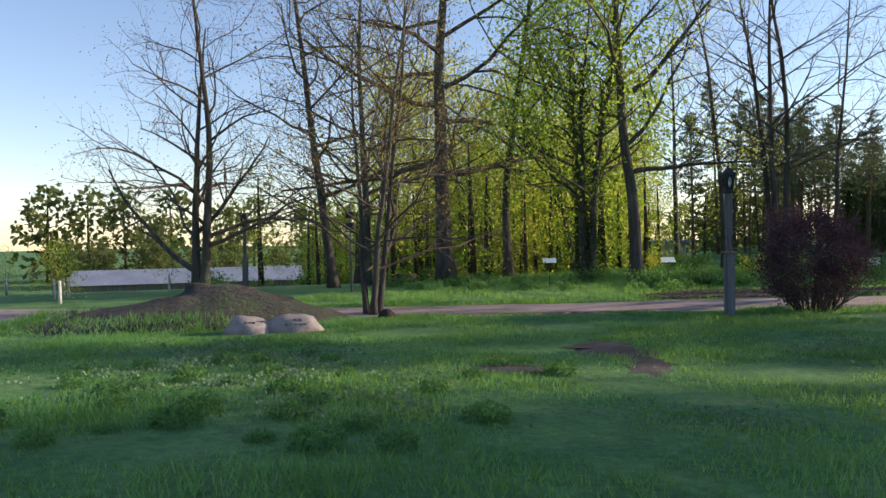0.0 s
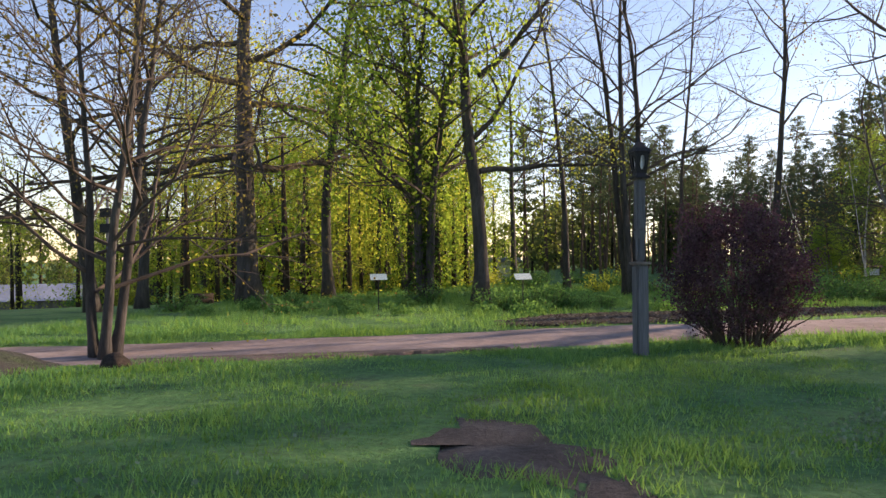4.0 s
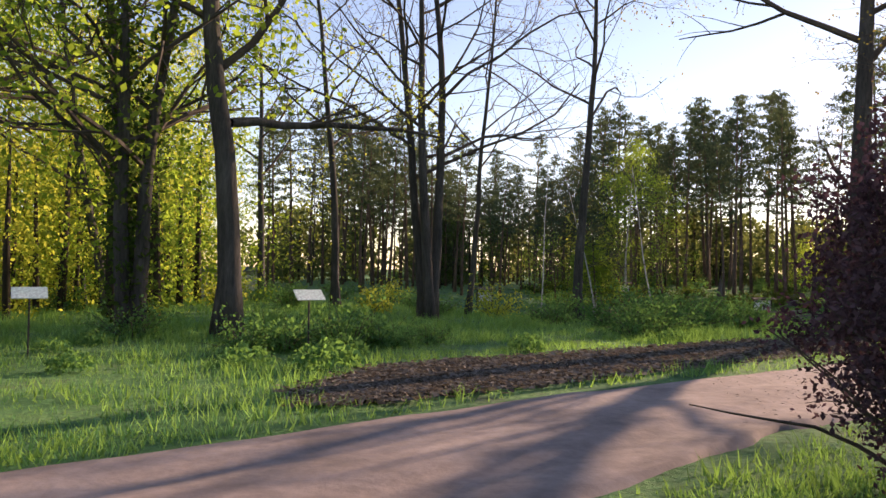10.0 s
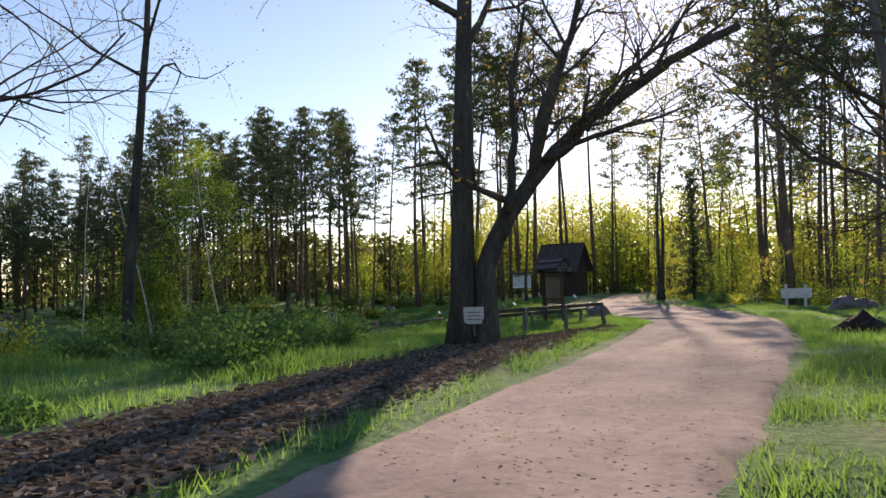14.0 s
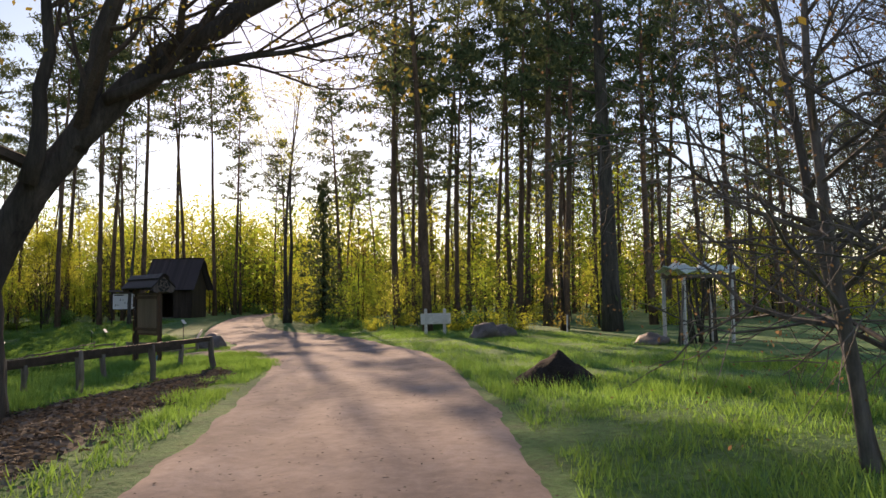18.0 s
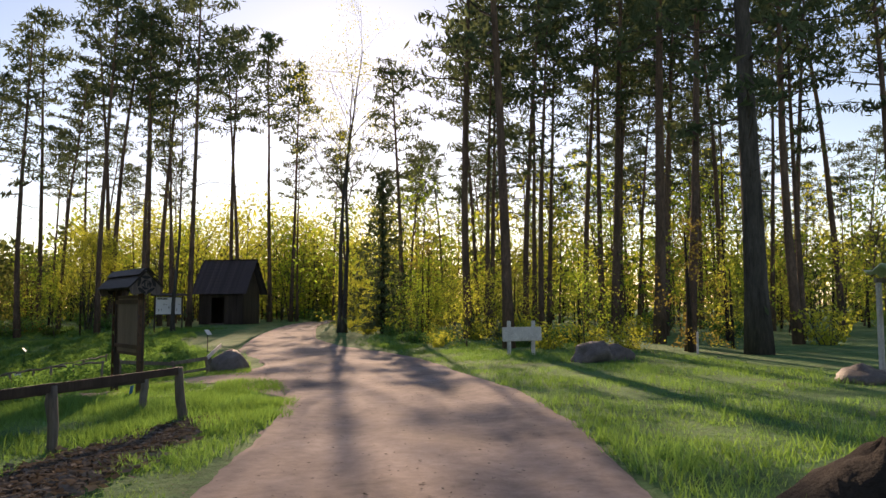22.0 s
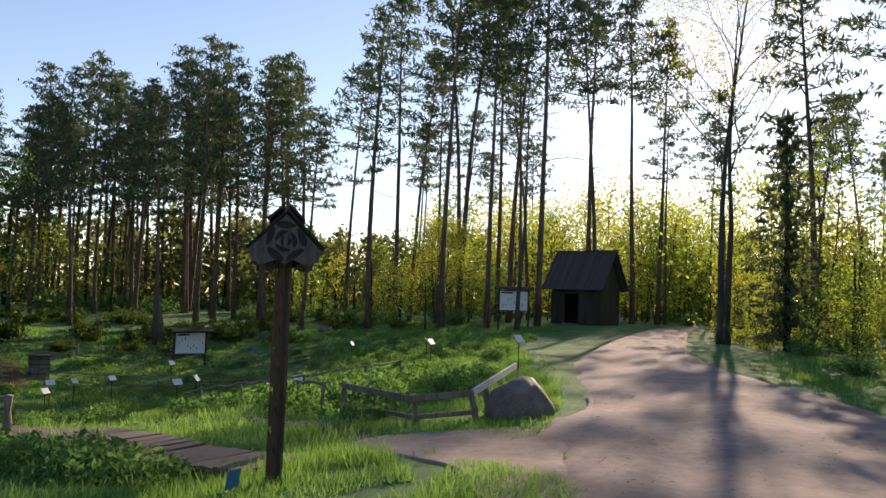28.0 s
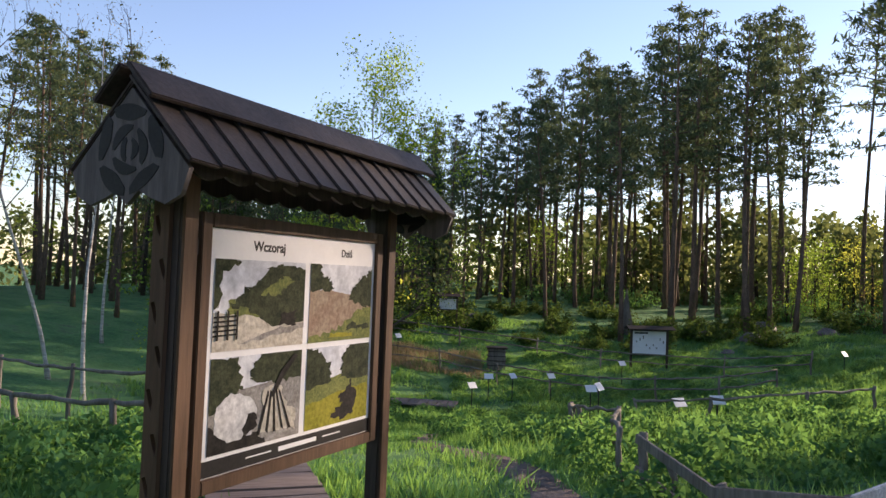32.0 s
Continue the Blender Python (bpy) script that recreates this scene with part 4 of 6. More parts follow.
def street_lamp(x, y, turn, size=1.0):
    t = thing("street_lamp", "weathered grey wooden lamp post with black iron lantern", "street lamp", pose(x, y, float(height(x, y)) - 0.05, 0, 0, turn), "lamp posts")
    t.scale = (0.86 * size, 0.86 * size, 1.03 * size)
    part("lower_post", beam("lower_post", M["post_paint"], (-0.125, -0.125, 0), (0.125, 0.125, 1.5), 0.035), t)
    part("collar", beam("collar", M["old_wood"], (-0.16, -0.16, 1.5), (0.16, 0.16, 1.545), 0.012), t)
    part("middle_post", beam("middle_post", M["post_paint"], (-0.075, -0.075, 1.545), (0.075, 0.075, 1.95), 0.03), t)
    part("shoulder", frustum("shoulder", M["post_paint"], 1.9, 2.05, 0.105, 0.128), t)
    part("upper_post", beam("upper_post", M["post_paint"], (-0.09, -0.09, 2.05), (0.09, 0.09, 2.88), 0.028), t)
    part("lantern_base", beam("lantern_base", M["black"], (-0.15, -0.15, 2.88), (0.15, 0.15, 2.92), 0.008), t)
    part("lantern_foot", frustum("lantern_foot", M["black"], 2.92, 2.98, 0.16, 0.13), t)
    for k in range(4):
        a = radians(45 + 90 * k)
        g = Geo()
        g.tube([(0.13 * math.cos(a), 0.13 * math.sin(a), 2.96), (0.2 * math.cos(a), 0.2 * math.sin(a), 3.32)], [0.014, 0.014], 5)
        part("lantern_bar", g.mesh("lantern_bar", M["black"]), t)
        b = radians(90 * k)
        plate = Geo()
        w0, w1, d0, d1 = 0.085, 0.135, 0.095, 0.145
        c, s = math.cos(b), math.sin(b)
        ringp, hole = [], []
        for j in range(16):
            q = 2 * math.pi * j / 16
            u, z = math.cos(q) * 0.045, math.sin(q) * 0.115
            uu = max(-1, min(1, math.cos(q) * 1.5))
            zz = max(-1, min(1, math.sin(q) * 1.5))
            zc = 3.14
            for lst, du, dz in ((ringp, None, zz * 0.17), (hole, u, z)):
                f = (zc + dz - 2.97) / 0.34
                wid = w0 + (w1 - w0) * f
                dep = d0 + (d1 - d0) * f
                x1 = uu * wid if du is None else du
                lst.append((dep * c - x1 * s, dep * s + x1 * c, zc + dz))
        plate.add(ringp + hole, [[j, (j + 1) % 16, 16 + (j + 1) % 16, 16 + j] for j in range(16)])
        part("lantern_side", plate.mesh("lantern_side", M["black"]), t)
    part("lamp_glass", frustum("lamp_glass", M["glass"], 2.98, 3.28, 0.08, 0.12, 8), t, "pale opal lamp glass")
    part("lantern_lid", frustum("lantern_lid", M["black"], 3.31, 3.37, 0.235, 0.2), t)
    part("lantern_roof", frustum("lantern_roof", M["black"], 3.37, 3.47, 0.17, 0.07), t)
    part("finial", frustum("finial", M["black"], 3.47, 3.56, 0.05, 0.02, 6), t)
    return t


lamp = street_lamp(1.15, 19.62, 22)
part("switch_box", beam("switch_box", M["old_wood"], (0.125, 0.0, 1.38), (0.17, 0.07, 1.5), 0.004), lamp, "small pale box")
street_lamp(-19.4, 28.2, 10)


def post_sign(x, y, tall, wide, high, tilt=35, turn=0, mat="white", name="plant_sign", label="small pale plant sign on a thin dark post", board=True):
    t = thing(name, label, "sign", pose(x, y, float(height(x, y)), 0, 0, turn), "plant signs")
    g = Geo()
    g.tube([(0, 0, -0.1), (0, 0, tall)], [0.017, 0.017], 6)
    part("post", g.mesh("post", M["black"]), t)
    part("plate", beam("plate", M[mat], (-wide / 2, -0.008, -high / 2), (wide / 2, 0.008, high / 2), 0.004), t, "", pose(0, -0.015, tall, -tilt, 0, 0))
    return t


for x, y in ((-6.1, 30.8), (-1.4, 31.0)):
    post_sign(x, y, 1.12, 0.55, 0.32, 55, 20, "sheet", label="small pale green sign on a thin black post")

bush = thing("purple_bush", "large dense purple-leaved bush by the track", "bush", pose(3.1, 21.2, float(height(3.1, 21.2))))
r = np.random.default_rng(44)
bl, bt = Geo(), Geo()
for k in range(60):
    a = r.random() * 6.28
    q = 0.08 + 0.5 * r.random()
    p, _ = bent((0.4 * math.cos(a), 0.3 * math.sin(a), -0.05), (math.cos(a) * q * 1.2, math.sin(a) * q * 0.9, 0.9), 1.2 + 0.6 * r.random(), 6, 0.14, -0.015, r)
    bt.tube(p, np.linspace(0.022, 0.005, 7), 4, cap=False)
for k in range(460):
    d = r.normal(size=3)
    d /= np.linalg.norm(d)
    swell = 1 + 0.1 * math.sin(3 * d[0] + 5 * d[2]) + 0.09 * math.sin(7 * d[1] - 4 * d[0])
    c = d * np.array([1.3, 1.1, 1.25]) * (0.45 + 0.58 * r.random() ** 0.55) * swell + np.array([0, 0, 1.45])
    if c[2] > 0.22 and (c[2] > 0.75 or abs(c[0]) < 1.05):
        way = np.array([d[0], d[1], 0.55 + 0.5 * d[2]]) + r.normal(size=3) * 0.35
        way /= np.linalg.norm(way)
        far = 0.22 + 0.3 * r.random()
        tip, _ = bent(c - way * far * 0.5, way, far, 4, 0.2, -0.06, r)
        bt.tube(tip, np.linspace(0.006, 0.0025, 5), 3, cap=False)
        u = r.random((62, 1)) * 3.99
        i = u.astype(int)[:, 0]
        bl.leaves(tip[i] + (tip[i + 1] - tip[i]) * (u - i[:, None]) + r.normal(size=(62, 3)) * 0.075, 0.05, r=r)
for az, z0, ln in ((62, 0.6, 1.0), (-150, 0.6, 0.8), (-20, 0.7, 0.8)):
    tip, _ = bent((0.6 * math.cos(radians(az)), 0.6 * math.sin(radians(az)), z0), (math.cos(radians(az)), math.sin(radians(az)), 0.35), ln, 6, 0.12, -0.09, r)
    bt.tube(tip, np.linspace(0.012, 0.003, 7), 4, cap=False)
    for q in tip[2:]:
        bl.leaves(q + r.normal(size=(38, 3)) * 0.11, 0.05, r=r)
tagged(part("stemwork", bt.mesh("stemwork", M["twig"]), bush), kind="stuff")
tagged(part("foliage", bl.mesh("foliage", M["purple"]), bush), kind="stuff")


def shrub(seed, tall, wide, leaf, n=22, leaf_n=9, size=0.1):
    r = np.random.default_rng(seed)
    stems, lv = Geo(), Geo()
    for k in range(n):
        a = r.random() * 6.28
        q = wide / tall * (0.4 + r.random())
        p, _ = bent((0.15 * math.cos(a), 0.15 * math.sin(a), -0.05), (math.cos(a) * q, math.sin(a) * q, 1), tall * (0.6 + 0.5 * r.random()), 5, 0.14, -0.08, r)
        stems.tube(p, np.linspace(0.012, 0.003, 6), 3, cap=False)
        for i in range(1, 6):
            u = r.random((leaf_n, 1))
            lv.leaves(p[i - 1] * (1 - u) + p[i] * u + r.normal(size=(leaf_n, 3)) * 0.1 * tall, size, r=r)
    return [("stemwork", stems.mesh("stemwork", M["twig"]), "stuff"), ("foliage", lv.mesh("foliage", M[leaf]), "stuff")]


DARK_SHRUB = shrub(504, 1.0, 1.3, "ivy", 30, 10, 0.11)
SHRUB = [shrub(500, 1.1, 0.9, "herb", 30, 10, 0.085), shrub(501, 1.2, 1.0, "herb", 30, 10, 0.085), shrub(502, 1.5, 0.9, "spring"), shrub(503, 1.1, 0.9, "spring", 18, 7, 0.11)]


def put_shrub(x, y, k, size=1.0):
    plant_tree(SHRUB[k % 4], "shrub", "low shrub with fresh green leaves", x, y, 73 * k, size, "shrubs", category="shrub")


for k, (x, y, s) in enumerate(((-2.6, 31.4, 0.8), (-1.9, 31.8, 0.9), (-0.6, 32.2, 1.1), (0.3, 32.6, 0.7), (1.3, 33.2, 0.6), (-5.2, 34.6, 0.9), (7, 35.2, 1.0), (8.2, 36.4, 1.2), (9.4, 37.6, 1.3), (10.6, 38.6, 1.3), (9.8, 40, 1.4), (11.8, 40.4, 1.4), (12.6, 39.0, 1.1), (8.2, 39.2, 1.2), (13.6, 41.4, 1.2), (7.4, 42, 1.3), (11, 43, 1.5), (13.5, 44.5, 1.5), (15.6, 43, 1.2), (-17.6, 24, 0.9), (-20.5, 27, 1.2), (-13, 30.5, 0.8), (-9.5, 31.5, 0.7))):
    put_shrub(x, y, 4 * k + k % 2, s)
for n, where, seed, big in ((44, edge_right, 31, 0.9), (50, right_wood, 32, 1.3), (60, back_wood, 33, 1.5), (24, far_wood, 34, 1.6)):
    for k, (x, y) in enumerate(scatter(n, where, 1.3, seed)):
        put_shrub(x, y, 4 * k + k % 2 if where is back_wood else k + 2 if k % 3 else k, big * (0.7 + 0.6 * ((k * 7) % 10) / 10))
for k, (x, y) in enumerate(scatter(46, lambda r: (r.uniform(20, 56), r.uniform(79, 90)), 1.5, 36)):
    plant_tree(DARK_SHRUB, "shrub", "low dark green shrub at the edge of the wood", x, y, 73 * k, 0.8 + 0.8 * ((k * 7) % 10) / 10, "dark shrubs", category="shrub")
for k, (x, y) in enumerate(scatter(30, lambda r: (r.uniform(-32, 8), r.uniform(46, 62)), 1.8, 35)):
    put_shrub(x, y, k, 1.2)

# ---- notices by the track ----
oak_sign = thing("tree_sign", "pale wooden name board fixed low on the oak", "sign", pose(14.0, 35.18, 0.45, 4, 0, -52))
part("board", beam("board", M["whitewash"], (-0.25, -0.02, 0), (0.25, 0.02, 0.42), 0.01, 0.01), oak_sign)
part("stake", beam("stake", M["old_wood"], (-0.03, 0.02, -0.5), (0.03, 0.06, 0.3), 0.005), oak_sign)
for z in (0.1, 0.19, 0.28):
    part("text_line", beam("text_line", M["old_wood"], (-0.17, -0.024, z), (0.17, -0.019, z + 0.025), 0.0), oak_sign)


def roofed_board(x, y, turn, wide, high, low, post_h, name, label, lean_roof=0.25):
    t = thing(name, label, "notice board", pose(x, y, float(height(x, y)), 0, 0, turn), "notice boards")
    for s in (-1, 1):
        part("post", beam("post", M["dark_wood"], (s * wide * 0.54 - 0.05, -0.05, -0.2), (s * wide * 0.54 + 0.05, 0.05, post_h), 0.01), t)
    part("frame", beam("frame", M["dark_wood"], (-wide * 0.54, 0.0, low - 0.06), (wide * 0.54, 0.03, low + high + 0.06), 0.008), t)
    part("sheet", beam("sheet", M["white"], (-wide / 2, -0.02, low), (wide / 2, -0.004, low + high), 0.003), t, "white printed sheet")
    part("heading", beam("heading", M["ink"], (-wide * 0.45, -0.025, low + high * 0.88), (-wide * 0.05, -0.019, low + high * 0.95), 0), t)
    rr = random.Random(int(x * 10))
    for k in range(9):
        px, pz = -wide * 0.4 + wide * 0.1 * k, low + high * rr.uniform(0.15, 0.7)
        part("drawing", beam("drawing", M["old_wood"], (px, -0.025, pz), (px + wide * 0.03, -0.019, pz + high * rr.uniform(0.05, 0.14)), 0), t)
    for s in (-1, 1):
        me = beam("roof_board", M["dark_wood"], (-wide * 0.7, -0.02, -0.02), (wide * 0.7, 0.42, 0.02), 0.006)
        part("roof_board", me, t, "", pose(0, 0, post_h + 0.1, -22, 0, 180 if s < 0 else 0))
    return t


roofed_board(38.4, 76.0, 8, 1.75, 1.15, 0.75, 2.05, "map_board", "white map board with a small dark roof in the garden")
roofed_board(59.2, 72.0, -35, 1.9, 1.3, 1.3, 2.8, "notice_board", "white notice board with a small dark roof near the hut")
roofed_board(28.4, 82.3, 5, 1.0, 0.6, 0.9, 1.7, "notice_board", "small white notice board with a dark roof by the wood")
roofed_board(9.6, 61.0, 0, 0.85, 0.55, 0.55, 1.3, "notice_board", "small white notice board on the meadow")

bench = thing("white_sign", "white wooden board on two short posts", "sign", pose(37.85, 36.7, 0, 0, 0, -46))
for s in (-1, 1):
    part("post", beam("post", M["whitewash"], (s * 0.45 - 0.06, -0.05, -0.1), (s * 0.45 + 0.06, 0.05, 1.12), 0.02, 0.015), bench)
part("board", beam("board", M["whitewash"], (-0.72, -0.09, 0.45), (0.72, -0.05, 0.92), 0.02, 0.02), bench)

stake = tagged(new("marker_stake", beam("marker_stake", M["whitewash"], (-0.03, -0.03, -0.1), (0.03, 0.03, 0.75), 0.01)), "thin white marker stake in the grass", "stake")
stake.matrix_basis = pose(40.0, 31.3, 0, 2, 3, 20)

# shelter of poles with a sheet on top
shelter = thing("pole_shelter", "open shelter of grey poles with a pale sheet on top", "shelter", pose(32.6, 25.85, 0, 0, 0, -50))
for x in (-0.95, 0.95):
    for y in (-0.5, 0.5):
        part("corner_post", beam("corner_post", M["whitewash"], (x - 0.05, y - 0.05, -0.1), (x + 0.05, y + 0.05, 2.1), 0.015, 0.02), shelter)
for y in (-0.5, 0.5):
    part("top_rail", beam("top_rail", M["old_wood"], (-1.05, y - 0.04, 2.1), (1.05, y + 0.04, 2.2), 0.01, 0.02), shelter)
rr = random.Random(3)
for k in range(17):
    g = Geo()
    x = -0.85 + 0.1 * k
    g.tube([(x, rr.uniform(-0.4, 0.4), 0), (x + rr.uniform(-0.15, 0.15), rr.uniform(-0.3, 0.4), 2.1)], [0.035, 0.028], 6)
    part("pole", g.mesh("pole", M["bark"], True), shelter)
g = Geo()
g.tube([(-1.4, -0.8, 0), (-0.95, -0.5, 2.0)], [0.04, 0.035], 6)
part("prop", g.mesh("prop", M["old_wood"], True), shelter)
g = Geo()
n = 14
v = [(-1.15 + 2.3 * i / n, -0.7 + 1.4 * j / 6, 2.3 + 0.3 * noise.noise((i * 0.7, j * 0.9, 7)) + 0.18 * math.sin(math.pi * j / 6)) for j in range(7) for i in range(n + 1)]
g.add(v, [[j * (n + 1) + i, j * (n + 1) + i + 1, (j + 1) * (n + 1) + i + 1, (j + 1) * (n + 1) + i] for j in range(6) for i in range(n)])
me = g.mesh("cover_sheet", M["sheet"], True)
ob = part("cover_sheet", me, shelter, "crumpled pale green sheet")
ob.modifiers.new("thick", "SOLIDIFY").thickness = 0.02


def log_rail(name, a, b, r0, r1, sag, mat, parent, seed=0, n=8):
    rr = np.random.default_rng(seed)
    a, b = np.array(a, float), np.array(b, float)
    u = np.linspace(0, 1, n + 1)[:, None]
    p = a + (b - a) * u
    p[:, 2] += -sag * np.sin(np.pi * u[:, 0])
    p[1:-1] += rr.normal(size=(n - 1, 3)) * 0.018
    g = Geo()
    g.tube(p, np.linspace(r0, r1, n + 1) * (1 + 0.12 * rr.normal(size=n + 1)), 8)
    return part(name, g.mesh(name, M[mat], True), parent)


def log_fence(label, pts, tall, rails, mat="old_wood", r0=0.05, name="low_fence", board=False, seed=0, lean=0.06):
    """Posts at pts with rails at the given shares of their height."""
    t = thing(name, label, "fence", pose(pts[0][0], pts[0][1], 0))
    ox, oy = pts[0][0], pts[0][1]
    rr = random.Random(seed)
    tops = []
    for k, (x, y) in enumerate(pts):
        z = float(height(x, y))
        dx, dy = rr.uniform(-lean, lean), rr.uniform(-lean, lean)
        tops.append((x - ox, y - oy, z, dx, dy))
        log_rail("post", (x - ox, y - oy, z - 0.15), (x - ox + dx, y - oy + dy, z + tall * rr.uniform(0.97, 1.08)), r0 * 1.1, r0, 0, mat, t, seed * 31 + k, 4)
    for k in range(len(pts) - 1):
        for j, h in enumerate(rails):
            a, b = tops[k], tops[k + 1]
            p = (a[0] + a[3] * h, a[1] + a[4] * h, a[2] + tall * h)
            q = (b[0] + b[3] * h, b[1] + b[4] * h, b[2] + tall * h)
            if board:
                d = Vector(q) - Vector(p)
                me = beam("rail", M["dark_wood"], (-0.03, -0.025, -0.055), (d.length + 0.03, 0.025, 0.055), 0.01, 0.01)
                m = Matrix.Translation(Vector(p) + Vector((0, 0, 0))) @ d.to_track_quat("X", "Z").to_matrix().to_4x4()
                part("rail", me, t, "", m)
            else:
                log_rail("rail", p, q, r0 * 0.85, r0 * 0.7, 0.02, mat, t, seed * 71 + k * 5 + j)
    return t


log_fence("grey rail fence of dark boards on pale leaning posts", [(15.6, 36.0), (18.0, 36.9), (20.3, 37.15), (22.75, 37.35)], 0.82, (0.95,), board=True, seed=1, r0=0.065)
log_fence("second grey rail fence behind the front rail", [(16.0, 37.9), (18.4, 38.7), (20.9, 39.0), (23.5, 38.85)], 0.6, (0.95,), board=True, seed=12, r0=0.06)


def corner_fence():
    """Low leaning posts, a top board, a lower board and a pale board up to the boulder."""
    t = thing("low_fence", "low crooked board fence round the garden corner by the boulder", "fence", pose(0, 0, 0))
    posts = ((29.88, 46.1, 0.6, -0.02, 0.03), (29.97, 45.17, 0.42, -0.1, 0.12), (30.02, 44.18, 0.44, -0.08, 0.1), (30.72, 43.65, 0.5, -0.1, 0.04), (31.45, 44.15, 0.5, -0.08, 0.08))
    tops = []
    for k, (x, y, h, dx, dy) in enumerate(posts):
        z = float(height(x, y))
        log_rail("post", (x, y, z - 0.15), (x + dx, y + dy, z + h), 0.055, 0.045, 0, "old_wood", t, 300 + k, 4)
        tops.append(Vector((x + dx, y + dy, z + h)))

    def board(p, q, mat, wide, drop):
        p, q = Vector(p) - Vector((0, 0, drop)), Vector(q) - Vector((0, 0, drop))
        d = q - p
        me = beam("rail", M[mat], (-0.05, -0.02, -wide / 2), (d.length + 0.05, 0.02, wide / 2), 0.008, 0.012)
        part("rail", me, t, "pale weathered board" if mat == "whitewash" else "", Matrix.Translation(p) @ d.to_track_quat("X", "Z").to_matrix().to_4x4())

    out = Vector((-0.06, -0.05, 0))
    board(tops[0] + out, tops[2] + out, "old_wood", 0.1, 0.06)
    board(tops[2] + out, tops[3] + out, "old_wood", 0.1, 0.05)
    board(tops[3] + Vector((0, -0.05, 0)), (33.0, 45.15, 0.42), "whitewash", 0.12, 0.03)
    board(tops[0] + out, tops[2] + out + Vector((0, 0, 0.03)), "old_wood", 0.07, 0.36)
    board(tops[2] + out, tops[3] + out, "old_wood", 0.07, 0.34)


corner_fence()
log_fence("rustic low fence of crooked branches", [(29.8, 46.7), (30.1, 48.2), (30.35, 49.5), (30.2, 51.0), (30.3, 52.4), (30.6, 54.6), (31.2, 57.4)], 0.6, (0.97,), seed=4, r0=0.036, lean=0.12)
log_fence("leaning second line of branch posts in the garden", [(32.2, 55.0), (33.4, 54.2), (35.2, 53.6), (37.0, 54.4)], 0.62, (0.95,), seed=14, r0=0.035, lean=0.1)
log_fence("rustic rail fence across the garden", [(22, 71), (25, 72.4), (28, 72.8), (30.5, 71.8), (32.7, 70.8), (34.5, 69.5), (36.4, 67.9), (38, 65.5), (40.3, 66.2)], 1.0, (0.95, 0.55), seed=5, r0=0.04)
log_fence("rustic rail fence at the back of the garden", [(20, 76), (24, 77.5), (29, 78), (33, 77.4), (36, 76), (41, 73), (44, 71)], 1.0, (0.9, 0.5), seed=6, r0=0.04)
log_fence("handrail of grey logs beside the boardwalk", [(25.1, 48.05), (23.3, 49.1), (21.2, 50.4), (19.0, 51.6)], 0.72, (0.97,), seed=7, r0=0.055)
log_fence("handrail of grey logs across the boardwalk", [(24.3, 51.8), (22.4, 52.9), (20.3, 54.0), (18.2, 55.2)], 1.15, (0.96,), seed=8, r0=0.045)

# boardwalk of loose planks
walk_way = thing("boardwalk", "boardwalk of worn brown planks over damp ground", "boardwalk", pose(0, 0, 0), kind="structure")
line = spline([(27.0, 43.1, 0), (26.2, 45.6, 0), (25.2, 48.6, 0), (24.0, 51.6, 0), (22.3, 55.0, 0)], 12)
acc = 0.0
nxt = 0.0
for p, q in zip(line, line[1:]):
    d = (q - p)
    while nxt < acc + d.length:
        c = p + d * ((nxt - acc) / d.length)
        a = math.degrees(math.atan2(d.y, d.x))
        z = max(float(height(c.x, c.y)) + 0.12, -0.4 - 0.065 * (c.y - 43))
        k = int(nxt * 10)
        ob = part("plank", beam("plank", M["plank_brown"], (-0.1, -0.55, -0.03), (0.1, 0.55, 0.03), 0.006, 0.008), walk_way, "", pose(c.x, c.y, z + 0.008 * math.sin(k * 7), 0.8 * math.sin(k * 3), 1.2 * math.sin(k), a + 1.5 * math.sin(k * 5)))
        nxt += 0.235
    acc += d.length
for s in (-0.4, 0.4):
    log_rail("bearer", (26.9 + s, 43.0, float(height(26.9, 43)) + 0.06), (24.0 + s, 51.6, -1.02), 0.05, 0.05, 0, "dark_wood", walk_way, 5)
step = thing("boardwalk", "short far piece of boardwalk in the grass", "boardwalk", pose(27, 66.2, float(height(27, 66.2)) + 0.12, 0, 0, -8), kind="structure")
for k in range(9):
    part("plank", beam("plank", M["plank_brown"], (-1.6 + 0.36 * k, -0.6, 0), (-1.26 + 0.36 * k, 0.6, 0.05), 0.006, 0.01), step)

# plant signs in the garden
for k, (x, y) in enumerate(((29.9, 68.3), (30.9, 68.8), (32.5, 69.2), (32.5, 61.4), (32.2, 58.9), (29.1, 65.2), (36.2, 72.5), (37.0, 49.1), (41.4, 58.7), (43.8, 68), (33.6, 56.5), (34.4, 56.2), (26, 74), (23.5, 75.5), (39.5, 56))):
    post_sign(x, y, 1.05 if k != 10 and k != 11 else 0.5, 0.36, 0.24, 38, 15 + (k * 37) % 50 - 10, label="small white plant sign on a thin dark post")
ob = tagged(new("blue_plate", beam("blue_plate", M["blue"], (-0.09, -0.005, 0.1), (0.09, 0.005, 0.28), 0.004)), "small blue plate on the grass", "plate")
ob.matrix_basis = pose(25.85, 41.6, float(height(25.85, 41.6)), 10, 0, 25)
ob2 = thing("bee_house", "small dark hive-like box in the garden", "box", pose(30.7, 74.6, float(height(30.7, 74.6))))
part("body", beam("body", M["old_wood"], (-0.4, -0.35, 0), (0.4, 0.35, 1.0), 0.02), ob2)
